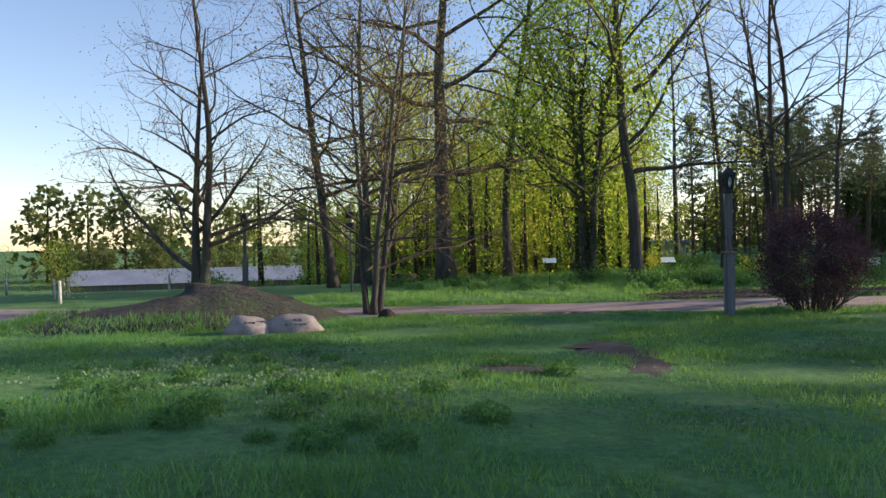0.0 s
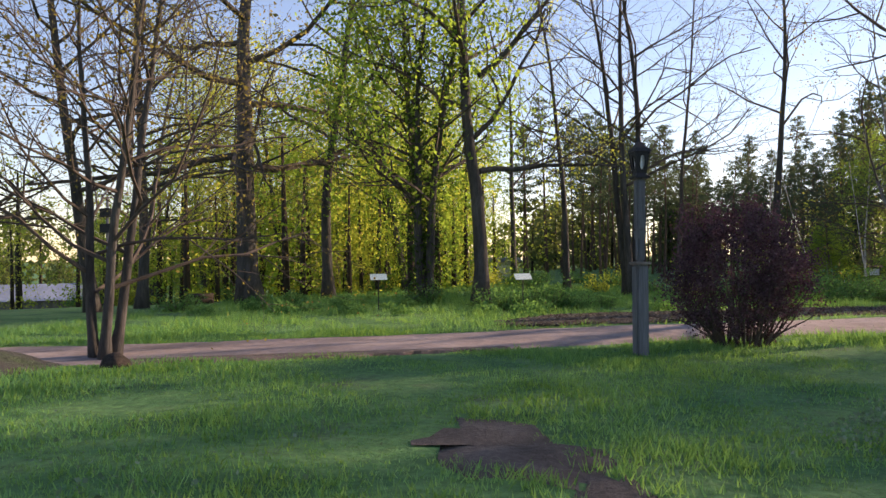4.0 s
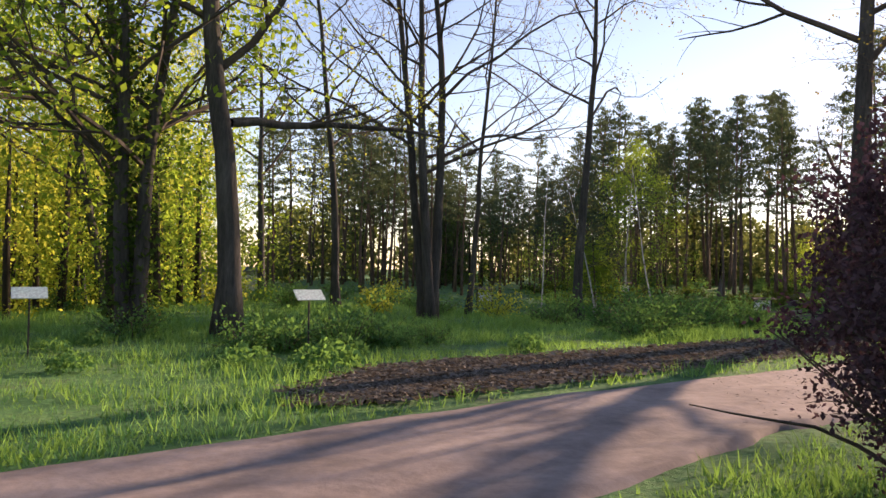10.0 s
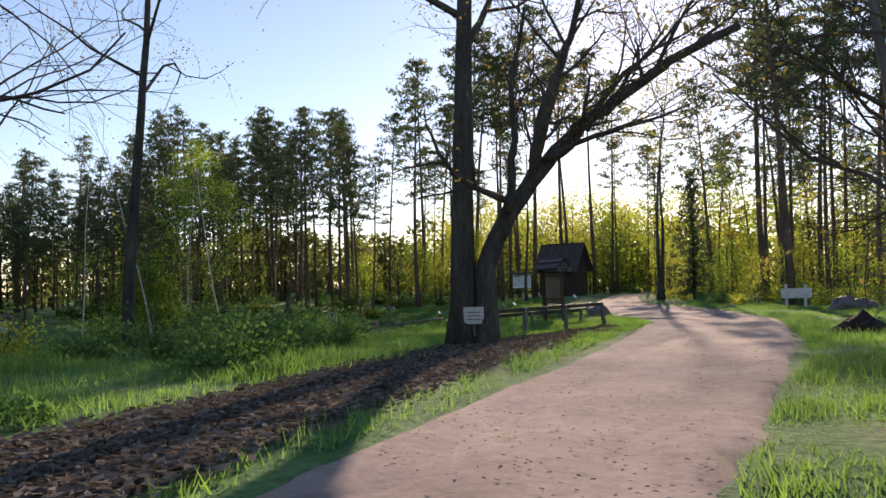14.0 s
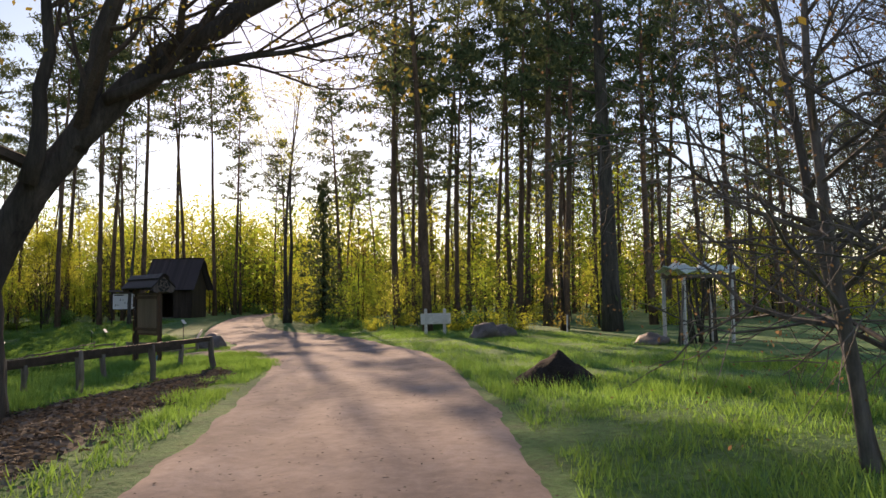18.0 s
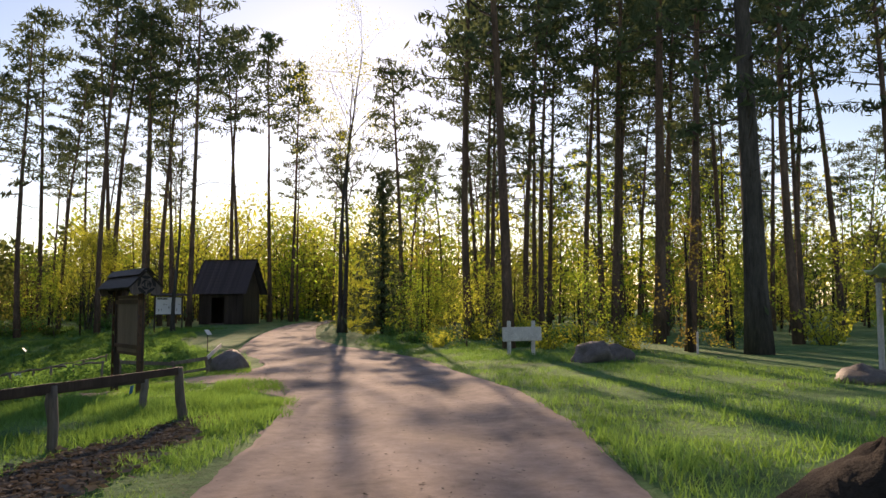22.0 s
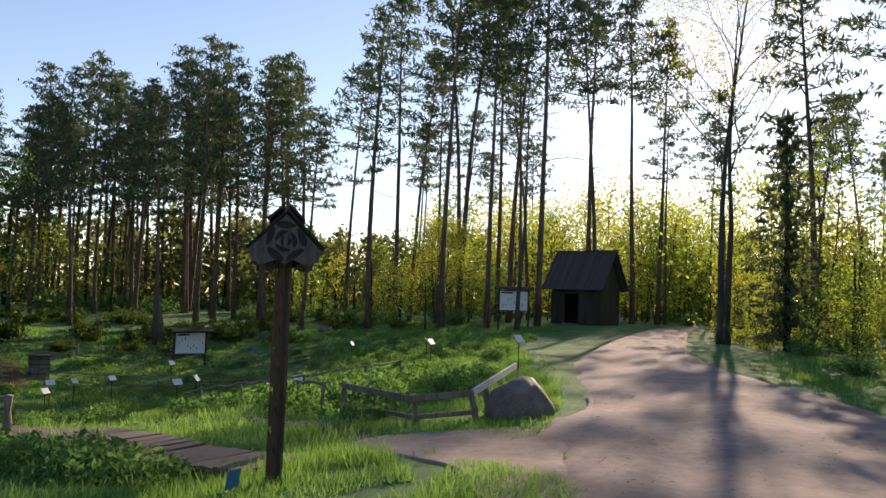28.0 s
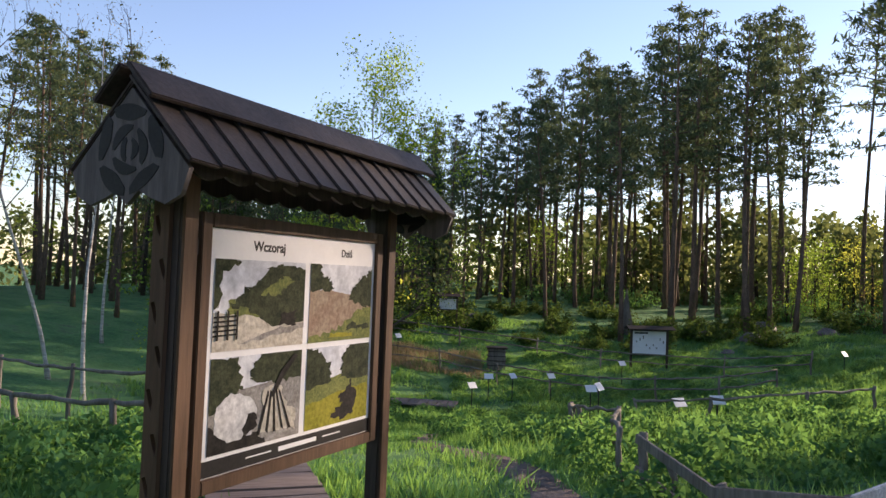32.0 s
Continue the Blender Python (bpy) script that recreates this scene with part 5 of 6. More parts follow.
for k in range(4):
    part("tier", beam("tier", M["dark_wood"], (-0.44, -0.39, 0.2 + 0.22 * k), (0.44, 0.39, 0.24 + 0.22 * k), 0.01), ob2)
part("lid", beam("lid", M["dark_wood"], (-0.5, -0.45, 1.0), (0.5, 0.45, 1.08), 0.02), ob2)


def sheaf(x, y):
    r = np.random.default_rng(3)
    g = Geo()
    for k in range(220):
        a = r.random() * 6.28
        q = r.random() ** 0.5
        g.tube([(0.55 * q * math.cos(a), 0.55 * q * math.sin(a), 0), (0.3 * q * math.cos(a), 0.3 * q * math.sin(a), 1.2), (0.05 * q, 0, 2.3 + 0.5 * r.random())], [0.02, 0.016, 0.006], 3, cap=False)
    t = tagged(new("straw_sheaf", g.mesh("straw_sheaf", M["old_wood"])), "tall bound sheaf of brown reeds", "sheaf", kind="stuff")
    t.matrix_basis = pose(x, y, float(height(x, y)))


sheaf(39.2, 84.0)
plant_tree(broadleaf(66, 13.5, 0.22, 1, 0.06, (11, 5, 4), 0.6, "fresh", 13, 0.13, lean=0.02, up=0.5, puff=0.32, bark="birch_bark"), "leafy_birch", "tall birch with dense fresh green leaves by the hollow", 24.4, 73.5)
plant_tree(broadleaf(67, 6, 0.12, 2, 0.1, (8, 5, 4), 0.7, "fresh", 9, 0.12, puff=0.3, bark="birch_bark", fan=0.05), "leafy_birch", "low leafy birch with fresh green leaves", 21.6, 73.0)
for seed, tall, x, y, lean in ((61, 11, 19.0, 57.5, 0.2), (62, 12, 16.6, 60.5, 0.12), (63, 12, 15.2, 67.0, 0.1)):
    plant_tree(broadleaf(seed, tall, 0.13, 1, 0.35, (5, 4, 3), 0.6, "bud", 3, 0.07, lean=lean, bark="birch_bark"), "young_birch", "slim young birch with white bark and first leaves", x, y)
for k, (x, y, s) in enumerate(((44, 84, 0.5), (46, 82, 0.7), (48, 85, 0.8), (43.5, 79, 0.35), (51, 83, 0.6), (30, 85, 0.5))):
    boulder("garden_stone", "grey stone in the garden slope", x, y, (s, s * 0.8, s * 0.6), "stone_dark", seed=30 + k, rough=0.4)


# ---- hut ----
def hut(x, y, turn):
    t = thing("wooden_hut", "small dark wooden hut with a steep shingled roof and open doorway", "hut", pose(x, y, float(height(x, y)), 0, 0, turn))
    w, d, e, top = 2.15, 1.8, 2.95, 5.95
    dark = M["dark_wood"]
    part("front_wall", beam("front_wall", dark, (-w, -d, 0), (-0.9, -d + 0.1, e), 0.01), t)
    part("front_wall", beam("front_wall", dark, (0.35, -d, 0), (w, -d + 0.1, e), 0.01), t)
    part("lintel", beam("lintel", dark, (-0.9, -d, 2.45), (0.35, -d + 0.1, e), 0.01), t)
    part("back_wall", beam("back_wall", dark, (-w, d - 0.1, 0), (-0.9, d, e), 0.01), t)
    part("back_wall", beam("back_wall", dark, (0.0, d - 0.1, 0), (w, d, e), 0.01), t)
    part("back_wall", beam("back_wall", dark, (-0.9, d - 0.1, 1.1), (0.0, d, e), 0.01), t)
    for s in (-1, 1):
        part("side_wall", beam("side_wall", dark, (s * w - 0.05, -d + 0.1, 0), (s * w + 0.05, d - 0.1, e), 0.01), t)
        g = Geo()
        g.add([(s * w - 0.04, -d, e), (s * w - 0.04, d, e), (s * w - 0.04, 0, top - 0.3), (s * w + 0.04, -d, e), (s * w + 0.04, d, e), (s * w + 0.04, 0, top - 0.3)], [])
        g.f += [[0, 1, 2], [3, 5, 4], [0, 2, 5, 3], [1, 4, 5, 2], [0, 3, 4, 1]]
        part("gable", g.mesh("gable", dark), t)
    for k in range(10):
        px = -w + 0.05 + k * 0.47
        if not -0.95 < px < 0.3:
            part("batten", beam("batten", dark, (px, -d - 0.03, 0.05), (px + 0.05, -d - 0.003, e - 0.05), 0.004), t)
    part("bench", beam("bench", M["whitewash"], (-0.8, 0.9, 0.45), (-0.1, 1.3, 0.62), 0.02), t, "pale bench inside")
    n = 11
    a = math.atan2(top - 2.75, 2.35)
    sl = math.hypot(top - 2.75, 2.35)
    for s in (-1, 1):
        for k in range(n):
            me = beam("roof_course", M["shingle"], (-2.75, 0, 0), (2.75, sl / n + 0.07, 0.045), 0.008, 0.012)
            m = pose(0, 0, 0, 0, 0, 0 if s < 0 else 180) @ pose(0, -2.35, 2.75, math.degrees(a), 0, 0) @ pose(0.015 * math.sin(k * 4), k * sl / n, 0.012, -1.6, 0, 0)
            part("roof_course", me, t, "", m)
    part("ridge_cap", beam("ridge_cap", dark, (-2.8, -0.12, top + 0.02), (2.8, 0.12, top + 0.1), 0.02), t)
    part("threshold", beam("threshold", M["old_wood"], (-0.95, -d - 0.3, 0), (0.4, -d, 0.12), 0.02), t)


hut(70.9, 75.6, -78)


# ---- the big information board ----
def words(name, text, size, mat, m, parent):
    c = bpy.data.curves.new(name, "FONT")
    c.body, c.size, c.align_x, c.extrude, c.offset = text, size, "CENTER", 0.0008, 0.0022 * size / 0.1
    ob = bpy.data.objects.new(name, c)
    scene.collection.objects.link(ob)
    me = bpy.data.meshes.new_from_object(ob.evaluated_get(bpy.context.evaluated_depsgraph_get()))
    bpy.data.objects.remove(ob)
    me.materials.clear()
    me.materials.append(mat)
    return part(name, me, parent, "", m)


def outline_plate(name, pts, y0, y1, mat, holes=()):
    """A flat board with the outline pts in x and z, from y0 to y1, with holes cut through."""
    c = bpy.data.curves.new(name, "CURVE")
    c.dimensions, c.fill_mode, c.extrude = "2D", "BOTH", (y1 - y0) / 2
    for loop in (pts, *holes):
        s = c.splines.new("POLY")
        s.points.add(len(loop) - 1)
        for q, (x, z) in zip(s.points, loop):
            q.co = (x, z, 0, 1)
        s.use_cyclic_u = True
    ob = bpy.data.objects.new(name, c)
    scene.collection.objects.link(ob)
    me = bpy.data.meshes.new_from_object(ob.evaluated_get(bpy.context.evaluated_depsgraph_get()))
    bpy.data.objects.remove(ob)
    me.transform(Matrix.Rotation(radians(90), 4, "X"))
    me.transform(Matrix.Translation((0, (y0 + y1) / 2, 0)))
    me.materials.clear()
    me.materials.append(mat)
    return me


def petal(cx, cz, r0, r1, a0, a1, n=7):
    """The outline of a curved slot of a carved rose, for a black shade plate."""
    out = []
    for k in range(n + 1):
        a = radians(a0 + (a1 - a0) * k / n)
        w = r1 - (r1 - r0) * 0.12 * math.cos(3 * a)
        out.append((cx + w * math.cos(a), cz + w * math.sin(a)))
    for k in range(n, -1, -1):
        u = k / n
        a = radians(a0 + (a1 - a0) * u)
        rr = r0 + (r1 - r0) * 0.55 * (2 * u - 1) ** 2
        out.append((cx + rr * math.cos(a), cz + rr * math.sin(a)))
    return out


def picture(parent, name, x0, x1, z0, z1, y, spec):
    """A printed photograph, its shapes in thin flat layers."""
    p = part("photograph", beam("photograph", spec[0], (x0, y - 0.002, z0), (x1, y, z1), 0), parent)
    for k, (mat, pts) in enumerate(spec[1]):
        q = [(x0 + (x1 - x0) * u, z0 + (z1 - z0) * v) for u, v in pts]
        part("printed_shape", outline_plate("printed_shape", q, y - 0.0028 - 0.0005 * k, y - 0.0023 - 0.0005 * k, mat), p)


def print_tone(name, a, b, scale=9):
    a, b = tuple(v * 0.8 for v in a), tuple(v * 0.8 for v in b)
    return surface(name, [(0.35, a), (0.65, b)], scale, 0.9, fine=scale * 4, bump=0.0, grit=0.35)


P_SKY = print_tone("print_sky", (0.6, 0.64, 0.72), (0.78, 0.8, 0.84), 3)
P_TREE = print_tone("print_trees", (0.02, 0.03, 0.015), (0.07, 0.08, 0.04), 20)
P_SAND = print_tone("print_sand", (0.5, 0.45, 0.37), (0.7, 0.65, 0.55))
P_HAZE = print_tone("print_haze", (0.33, 0.22, 0.16), (0.42, 0.33, 0.24))
P_GREEN = print_tone("print_green", (0.12, 0.15, 0.05), (0.25, 0.27, 0.08), 16)
P_YELL = print_tone("print_yellow", (0.26, 0.25, 0.02), (0.36, 0.33, 0.04))
P_ROCK = print_tone("print_rock", (0.25, 0.23, 0.21), (0.42, 0.4, 0.37), 14)
P_SNOW = print_tone("print_pale", (0.62, 0.61, 0.6), (0.85, 0.84, 0.82), 6)
P_DARK = print_tone("print_shadow", (0.015, 0.013, 0.012), (0.04, 0.035, 0.03), 16)


def blobby(pts, n=5, amp=0.04, seed=0):
    r = random.Random(seed)
    out = []
    for (a, b), (c, d) in zip(pts, pts[1:] + pts[:1]):
        for k in range(n):
            u = k / n
            j = amp if 0.01 < b + (d - b) * u < 0.99 and 0.01 < a + (c - a) * u < 0.99 else 0
            out.append((min(1, max(0, a + (c - a) * u + r.uniform(-j, j))), min(1, max(0, b + (d - b) * u + r.uniform(-j, j)))))
    return out


def information_board(x, y, turn):
    z = -0.3
    t = thing("information_board", "brown wooden information board with carved gables and plank roof", "information board", pose(x, y, z, 0, 0, turn))
    brown, dark = M["brown_wood"], M["dark_wood"]
    for s in (-0.9, 0.9):
        part("post", beam("post", dark, (s - 0.05, -0.05, -0.5), (s + 0.05, 0.05, 2.4), 0.008), t)
        part("post_face", beam("post_face", brown, (s - 0.046, -0.07, -0.5), (s + 0.046, -0.052, 2.38), 0.005), t)
        side = -1 if s < 0 else 1
        slots = []
        for k in range(10):
            zc = 0.25 + 0.2 * k
            m = 0.02 if k % 2 else -0.02
            slots.append([(m - 0.018, zc), (m, zc + 0.035), (m + 0.022, zc + 0.1), (m, zc + 0.11), (m - 0.02, zc + 0.06)])
        me = outline_plate("fretwork", [(-0.05, -0.5), (0.05, -0.5), (0.05, 2.3), (-0.05, 2.3)], -0.012, 0.012, brown, slots)
        part("fretwork", me, t, "board with carved leaf slots", pose(s + side * 0.065, 0.045, 0, 0, 0, 90))
    x0, x1, z0, z1 = -0.74, 0.74, 0.9, 2.12
    for nm, lo, hi in (("frame_side", (x0 - 0.07, -0.05, z0 - 0.07), (x0 - 0.002, 0.03, z1 + 0.07)), ("frame_side", (x1 + 0.002, -0.05, z0 - 0.07), (x1 + 0.07, 0.03, z1 + 0.07)), ("frame_rail", (x0, -0.05, z1 + 0.002), (x1, 0.03, z1 + 0.07)), ("frame_rail", (x0, -0.05, z0 - 0.07), (x1, 0.03, z0 - 0.002))):
        part(nm, beam(nm, brown, lo, hi, 0.005), t)
    part("backing", beam("backing", M["plywood"], (x0 - 0.06, 0.005, z0 - 0.06), (x1 + 0.06, 0.025, z1 + 0.06), 0.004), t, "tan plywood back panel")
    for s in (-1, 1):
        for zz in (0.98, 1.98):
            part("bracket", beam("bracket", dark, (min(s * 0.8, s * 0.86), -0.03, zz), (max(s * 0.8, s * 0.86), 0.03, zz + 0.08), 0.004), t)
    for zz in (2.0, 0.98):
        part("back_rail", beam("back_rail", brown, (-0.84, 0.03, zz), (0.84, 0.06, zz + 0.09), 0.004), t)
    poster = part("poster", beam("poster", M["white"], (x0, -0.03, z0), (x1, -0.02, z1), 0.001), t, "white printed poster")
    pw = x1 - x0
    part("footer", beam("footer", M["ink"], (x0 + 0.005, -0.033, z0 + 0.005), (x1 - 0.005, -0.0302, z0 + 0.085), 0), poster, "black footer bar")
    part("address_line", beam("address_line", M["white"], (-0.16, -0.0345, z0 + 0.035), (0.18, -0.0333, z0 + 0.06), 0), poster)
    for a, b in ((-0.42, -0.22), (0.24, 0.42)):
        part("footer_line", beam("footer_line", M["white"], (a, -0.0345, z0 + 0.045), (b, -0.0333, z0 + 0.052), 0), poster)
    up = pose(-0.3, -0.031, z1 - 0.1, 90, 0, 0)
    words("heading", "Wczoraj", 0.074, M["ink"], up, poster)
    words("heading", "Dzi\u015b", 0.062, M["ink"], pose(0.42, -0.031, z1 - 0.1, 90, 0, 0), poster)
    xm = 0.035
    top, mid = z1 - 0.15, z0 + 0.59
    yf = -0.0302
    # yesterday: a grove with a hurdle fence and a sandy yard
    hurdle = [(P_DARK, [(0.0, z), (0.24, z + 0.01), (0.24, z + 0.03), (0.0, z + 0.02)]) for z in (0.16, 0.21, 0.26, 0.31, 0.36)]
    hurdle += [(P_DARK, [(u, 0.12), (u + 0.02, 0.12), (u + 0.02, 0.44), (u, 0.44)]) for u in (0.03, 0.13, 0.22)]
    picture(poster, "photo", x0 + 0.04, xm - 0.025, mid + 0.02, top, yf, (P_SKY, (
        (P_SAND, [(0, 0), (1, 0), (1, 0.32), (0, 0.42)]),
        (P_GREEN, blobby([(0.15, 0.4), (0.5, 0.36), (0.52, 0.52), (0.15, 0.56)], 6, 0.02, 31)),
        (P_TREE, blobby([(0.18, 0.5), (0.3, 0.68), (0.42, 0.72), (0.55, 0.92), (0.75, 0.97), (1, 0.92), (1, 0.28), (0.62, 0.24), (0.4, 0.42)], 7, 0.03, 1)),
        (P_GREEN, blobby([(0.5, 0.62), (0.7, 0.82), (0.85, 0.8), (0.7, 0.6)], 6, 0.03, 32)),
        (P_TREE, blobby([(0, 0.45), (0.05, 0.5), (0.08, 0.85), (0.24, 0.96), (0.2, 1), (0, 1)], 6, 0.025, 2)),
        (P_ROCK, blobby([(0.25, 0.06), (0.7, 0.14), (1, 0.2), (1, 0.27), (0.6, 0.2)], 6, 0.02, 33)),
        (P_DARK, blobby([(0.7, 0.24), (0.9, 0.26), (0.9, 0.42), (0.72, 0.4)], 5, 0.03, 34)), *hurdle)))
    # today: a hazy lane between trees
    picture(poster, "photo", xm + 0.025, x1 - 0.03, mid + 0.02, top, yf, (P_SKY, (
        (P_HAZE, blobby([(0, 0), (1, 0), (1, 0.5), (0.6, 0.62), (0.3, 0.66), (0, 0.68)], 6, 0.015, 3)),
        (P_TREE, blobby([(0, 0.66), (0.36, 0.66), (0.3, 0.8), (0.2, 0.84), (0.14, 1), (0, 1)], 7, 0.03, 4)),
        (P_TREE, blobby([(0.58, 0.56), (0.7, 0.5), (1, 0.42), (1, 0.96), (0.9, 0.88), (0.78, 0.8), (0.68, 0.66)], 7, 0.03, 5)),
        (P_GREEN, blobby([(0.0, 0), (1, 0), (1, 0.44), (0.75, 0.38), (0.5, 0.2), (0.25, 0.1), (0, 0.06)], 7, 0.03, 6)),
        (P_TREE, blobby([(0.55, 0.1), (0.95, 0.14), (0.95, 0.24), (0.6, 0.2)], 6, 0.04, 35)),
        (P_YELL, blobby([(0.3, 0.02), (0.7, 0.04), (0.6, 0.1), (0.35, 0.08)], 5, 0.03, 36)))))
    zb = z0 + 0.105
    # yesterday: a white boulder and roots
    roots = [(P_DARK, [(0.5 + 0.09 * k, 0.1 + 0.03 * (k % 2)), (0.53 + 0.09 * k, 0.1), (0.62 + 0.03 * k, 0.56), (0.6 + 0.03 * k, 0.58)]) for k in range(5)]
    picture(poster, "photo", x0 + 0.04, xm - 0.025, zb, mid - 0.012, yf, (P_SKY, (
        (P_ROCK, [(0, 0), (1, 0), (1, 0.72), (0, 0.6)]),
        (P_TREE, blobby([(0, 0.42), (0.28, 0.6), (0.34, 0.75), (0.26, 0.98), (0, 1)], 7, 0.03, 7)),
        (P_TREE, blobby([(0.42, 0.72), (0.7, 0.66), (1, 0.68), (1, 1), (0.55, 1), (0.42, 0.88)], 7, 0.03, 8)),
        (P_DARK, blobby([(0, 0.0), (0.6, 0), (0.5, 0.14), (0.1, 0.2), (0, 0.3)], 6, 0.02, 37)),
        (P_SNOW, blobby([(0.06, 0.22), (0.2, 0.1), (0.44, 0.12), (0.5, 0.4), (0.42, 0.55), (0.22, 0.62), (0.07, 0.5)], 5, 0.012, 9)),
        (P_DARK, blobby([(0.33, 0.1), (0.5, 0.22), (0.46, 0.38), (0.38, 0.34)], 4, 0.02, 10)),
        (P_SAND, blobby([(0.52, 0.12), (0.98, 0.08), (0.86, 0.4), (0.76, 0.6), (0.56, 0.62)], 5, 0.04, 11)), *roots,
        (P_DARK, [(0.62, 0.5), (0.67, 0.5), (0.78, 0.72), (0.94, 0.94), (0.9, 0.97), (0.74, 0.78)]))))
    # today: a yellow field with a dark stump
    picture(poster, "photo", xm + 0.025, x1 - 0.03, zb, mid - 0.012, yf, (P_SKY, (
        (P_YELL, [(0, 0), (1, 0), (1, 0.52), (0, 0.5)]),
        (P_GREEN, blobby([(0, 0.3), (0.6, 0.42), (1, 0.46), (1, 0.62), (0.3, 0.62), (0, 0.55)], 6, 0.02, 14)),
        (P_TREE, blobby([(0, 0.5), (0.4, 0.54), (0.34, 0.78), (0.2, 0.95), (0, 1)], 7, 0.03, 12)),
        (P_TREE, blobby([(0.52, 0.58), (1, 0.55), (1, 1), (0.66, 1), (0.55, 0.86)], 7, 0.03, 13)),
        (P_DARK, blobby([(0.36, 0.12), (0.55, 0.04), (0.74, 0.1), (0.8, 0.3), (0.7, 0.55), (0.62, 0.42), (0.48, 0.36), (0.56, 0.24)], 5, 0.025, 15)))))
    # roof: two slopes of planks, ridge boards, gables with a carved rose in black shade plates
    half, ridge, eave = 0.38, 2.72, 2.34
    a = math.degrees(math.atan2(ridge - eave, half))
    sl = math.hypot(ridge - eave, half)
    rr = random.Random(2)
    for s in (0, 180):
        for k in range(14):
            me = beam("roof_plank", dark, (0, 0, 0), (0.185, sl, 0.022), 0.006, 0.004)
            m = pose(0, 0, 0, 0, 0, s) @ pose(-1.24 + 0.1745 * k, -half, eave, a, 0, 0) @ pose(0, 0.006 * rr.uniform(-1, 1), 0.008, 0, 5, 0)
            part("roof_plank", me, t, "", m)
        me = beam("ridge_board", M["dark_wood"], (-1.27, sl - 0.19, 0.05), (1.27, sl + 0.03, 0.075), 0.006)
        part("ridge_board", me, t, "", pose(0, 0, 0, 0, 0, s) @ pose(0, -half, eave, a, 0, 0))
        n = 22
        pts = [(-1.12, 2.43), (1.12, 2.43)] + [(1.12 - 2.24 * k / 44, 2.335 - 0.032 * abs(math.sin(k * math.pi / 4))) for k in range(45)]
        part("eave_board", outline_plate("eave_board", pts, -0.01, 0.01, dark), t, "", pose(0, -0.27 if s == 0 else 0.27, 0))
    for s in (-1, 1):
        pts = [(0, 2.69), (-0.36, 2.33), (-0.32, 2.22), (-0.23, 2.18), (-0.14, 2.21), (-0.07, 2.24), (0, 2.18), (0.07, 2.24), (0.14, 2.21), (0.23, 2.18), (0.32, 2.22), (0.36, 2.33)]
        cz = 2.42
        # uncut board: black plates stand in for the shade inside the rose's slots
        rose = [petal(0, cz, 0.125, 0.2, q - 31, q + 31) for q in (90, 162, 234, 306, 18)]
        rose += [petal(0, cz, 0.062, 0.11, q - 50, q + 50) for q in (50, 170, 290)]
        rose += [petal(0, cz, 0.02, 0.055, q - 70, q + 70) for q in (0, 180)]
        gable = part("gable", outline_plate("gable", pts, -0.012, 0.012, M["gable_wood"]), t, "gable board with a carved rose, shade in its cuts as black plates", pose(s * 1.2, 0, 0, 0, 0, 90))
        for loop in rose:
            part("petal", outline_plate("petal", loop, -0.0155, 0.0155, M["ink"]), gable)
        # added black plate in place of the dark roof space behind the rose
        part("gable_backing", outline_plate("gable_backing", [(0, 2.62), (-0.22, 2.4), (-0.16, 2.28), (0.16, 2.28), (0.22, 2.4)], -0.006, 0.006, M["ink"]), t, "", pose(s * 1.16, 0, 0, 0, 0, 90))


information_board(26.925, 42.795, 62.3)


# ---- left of the lawn ----
pole = thing("service_pole", "grey pole with two small dark boxes", "pole", pose(-13.3, 27.0, float(height(-13.3, 27.0))))
g = Geo()
g.tube([(0, 0, -0.1), (0, 0, 3.6)], [0.05, 0.04], 8)
part("shaft", g.mesh("shaft", M["post_paint"], True), pole)
for z in (2.55, 3.0):
    part("box", beam("box", M["black"], (-0.2, -0.1, z), (0.15, 0.1, z + 0.26), 0.02), pole)
for k, (x, y) in enumerate(((-21.5, 20.2), (-24.5, 22.5), (-26, 24.5), (-28, 26), (-30.5, 25), (-24.5, 29))):
    t = plant_tree(SAPS[k % 3], "orchard_tree", "small fruit tree with a whitewashed trunk", x, y, 60 * k, 0.38, "orchard trees")
    g = Geo()
    g.tube([(0, 0, -0.1), (0.02, 0, 2.2)], [0.18, 0.13], 8)
    part("whitewash", g.mesh("whitewash", M["whitewash"], True), t, "whitewashed lower trunk")
gh = thing("greenhouse", "long low greenhouse with pale bluish roof", "greenhouse", pose(-62, 74, float(height(-62, 74)) - 0.3, 0, 0, 38))
part("wall", beam("wall", M["old_wood"], (-13, -4, -1), (13, 4, 1.6), 0.02), gh)
g = Geo()
g.add([(-13.3, -4.4, 1.5), (13.3, -4.4, 1.5), (13.3, 0, 3.1), (-13.3, 0, 3.1), (-13.3, 4.4, 1.5), (13.3, 4.4, 1.5)], [])
g.f += [[0, 1, 2, 3], [5, 4, 3, 2], [0, 3, 4], [1, 5, 2], [0, 4, 5, 1]]
part("roof", g.mesh("roof", M["roof_glass"]), gh, "pale bluish roof")
gh2 = thing("greenhouse", "long low pale building beyond the park trees", "building", pose(-10, 86, float(height(-10, 86)) + 1.0, 0, 0, 4))
part("wall", beam("wall", M["whitewash"], (-8, -4, -2), (5, 4, 1.4), 0.02), gh2)
part("roof", beam("roof", M["roof_glass"], (-8.4, -4.4, 1.4), (5.4, 4.4, 1.8), 0.05), gh2)
logs = thing("log_stack", "small stack of brown logs in the grass", "log stack", pose(-16.3, 38.6, float(height(-16.3, 38.6)), 0, 0, 20))
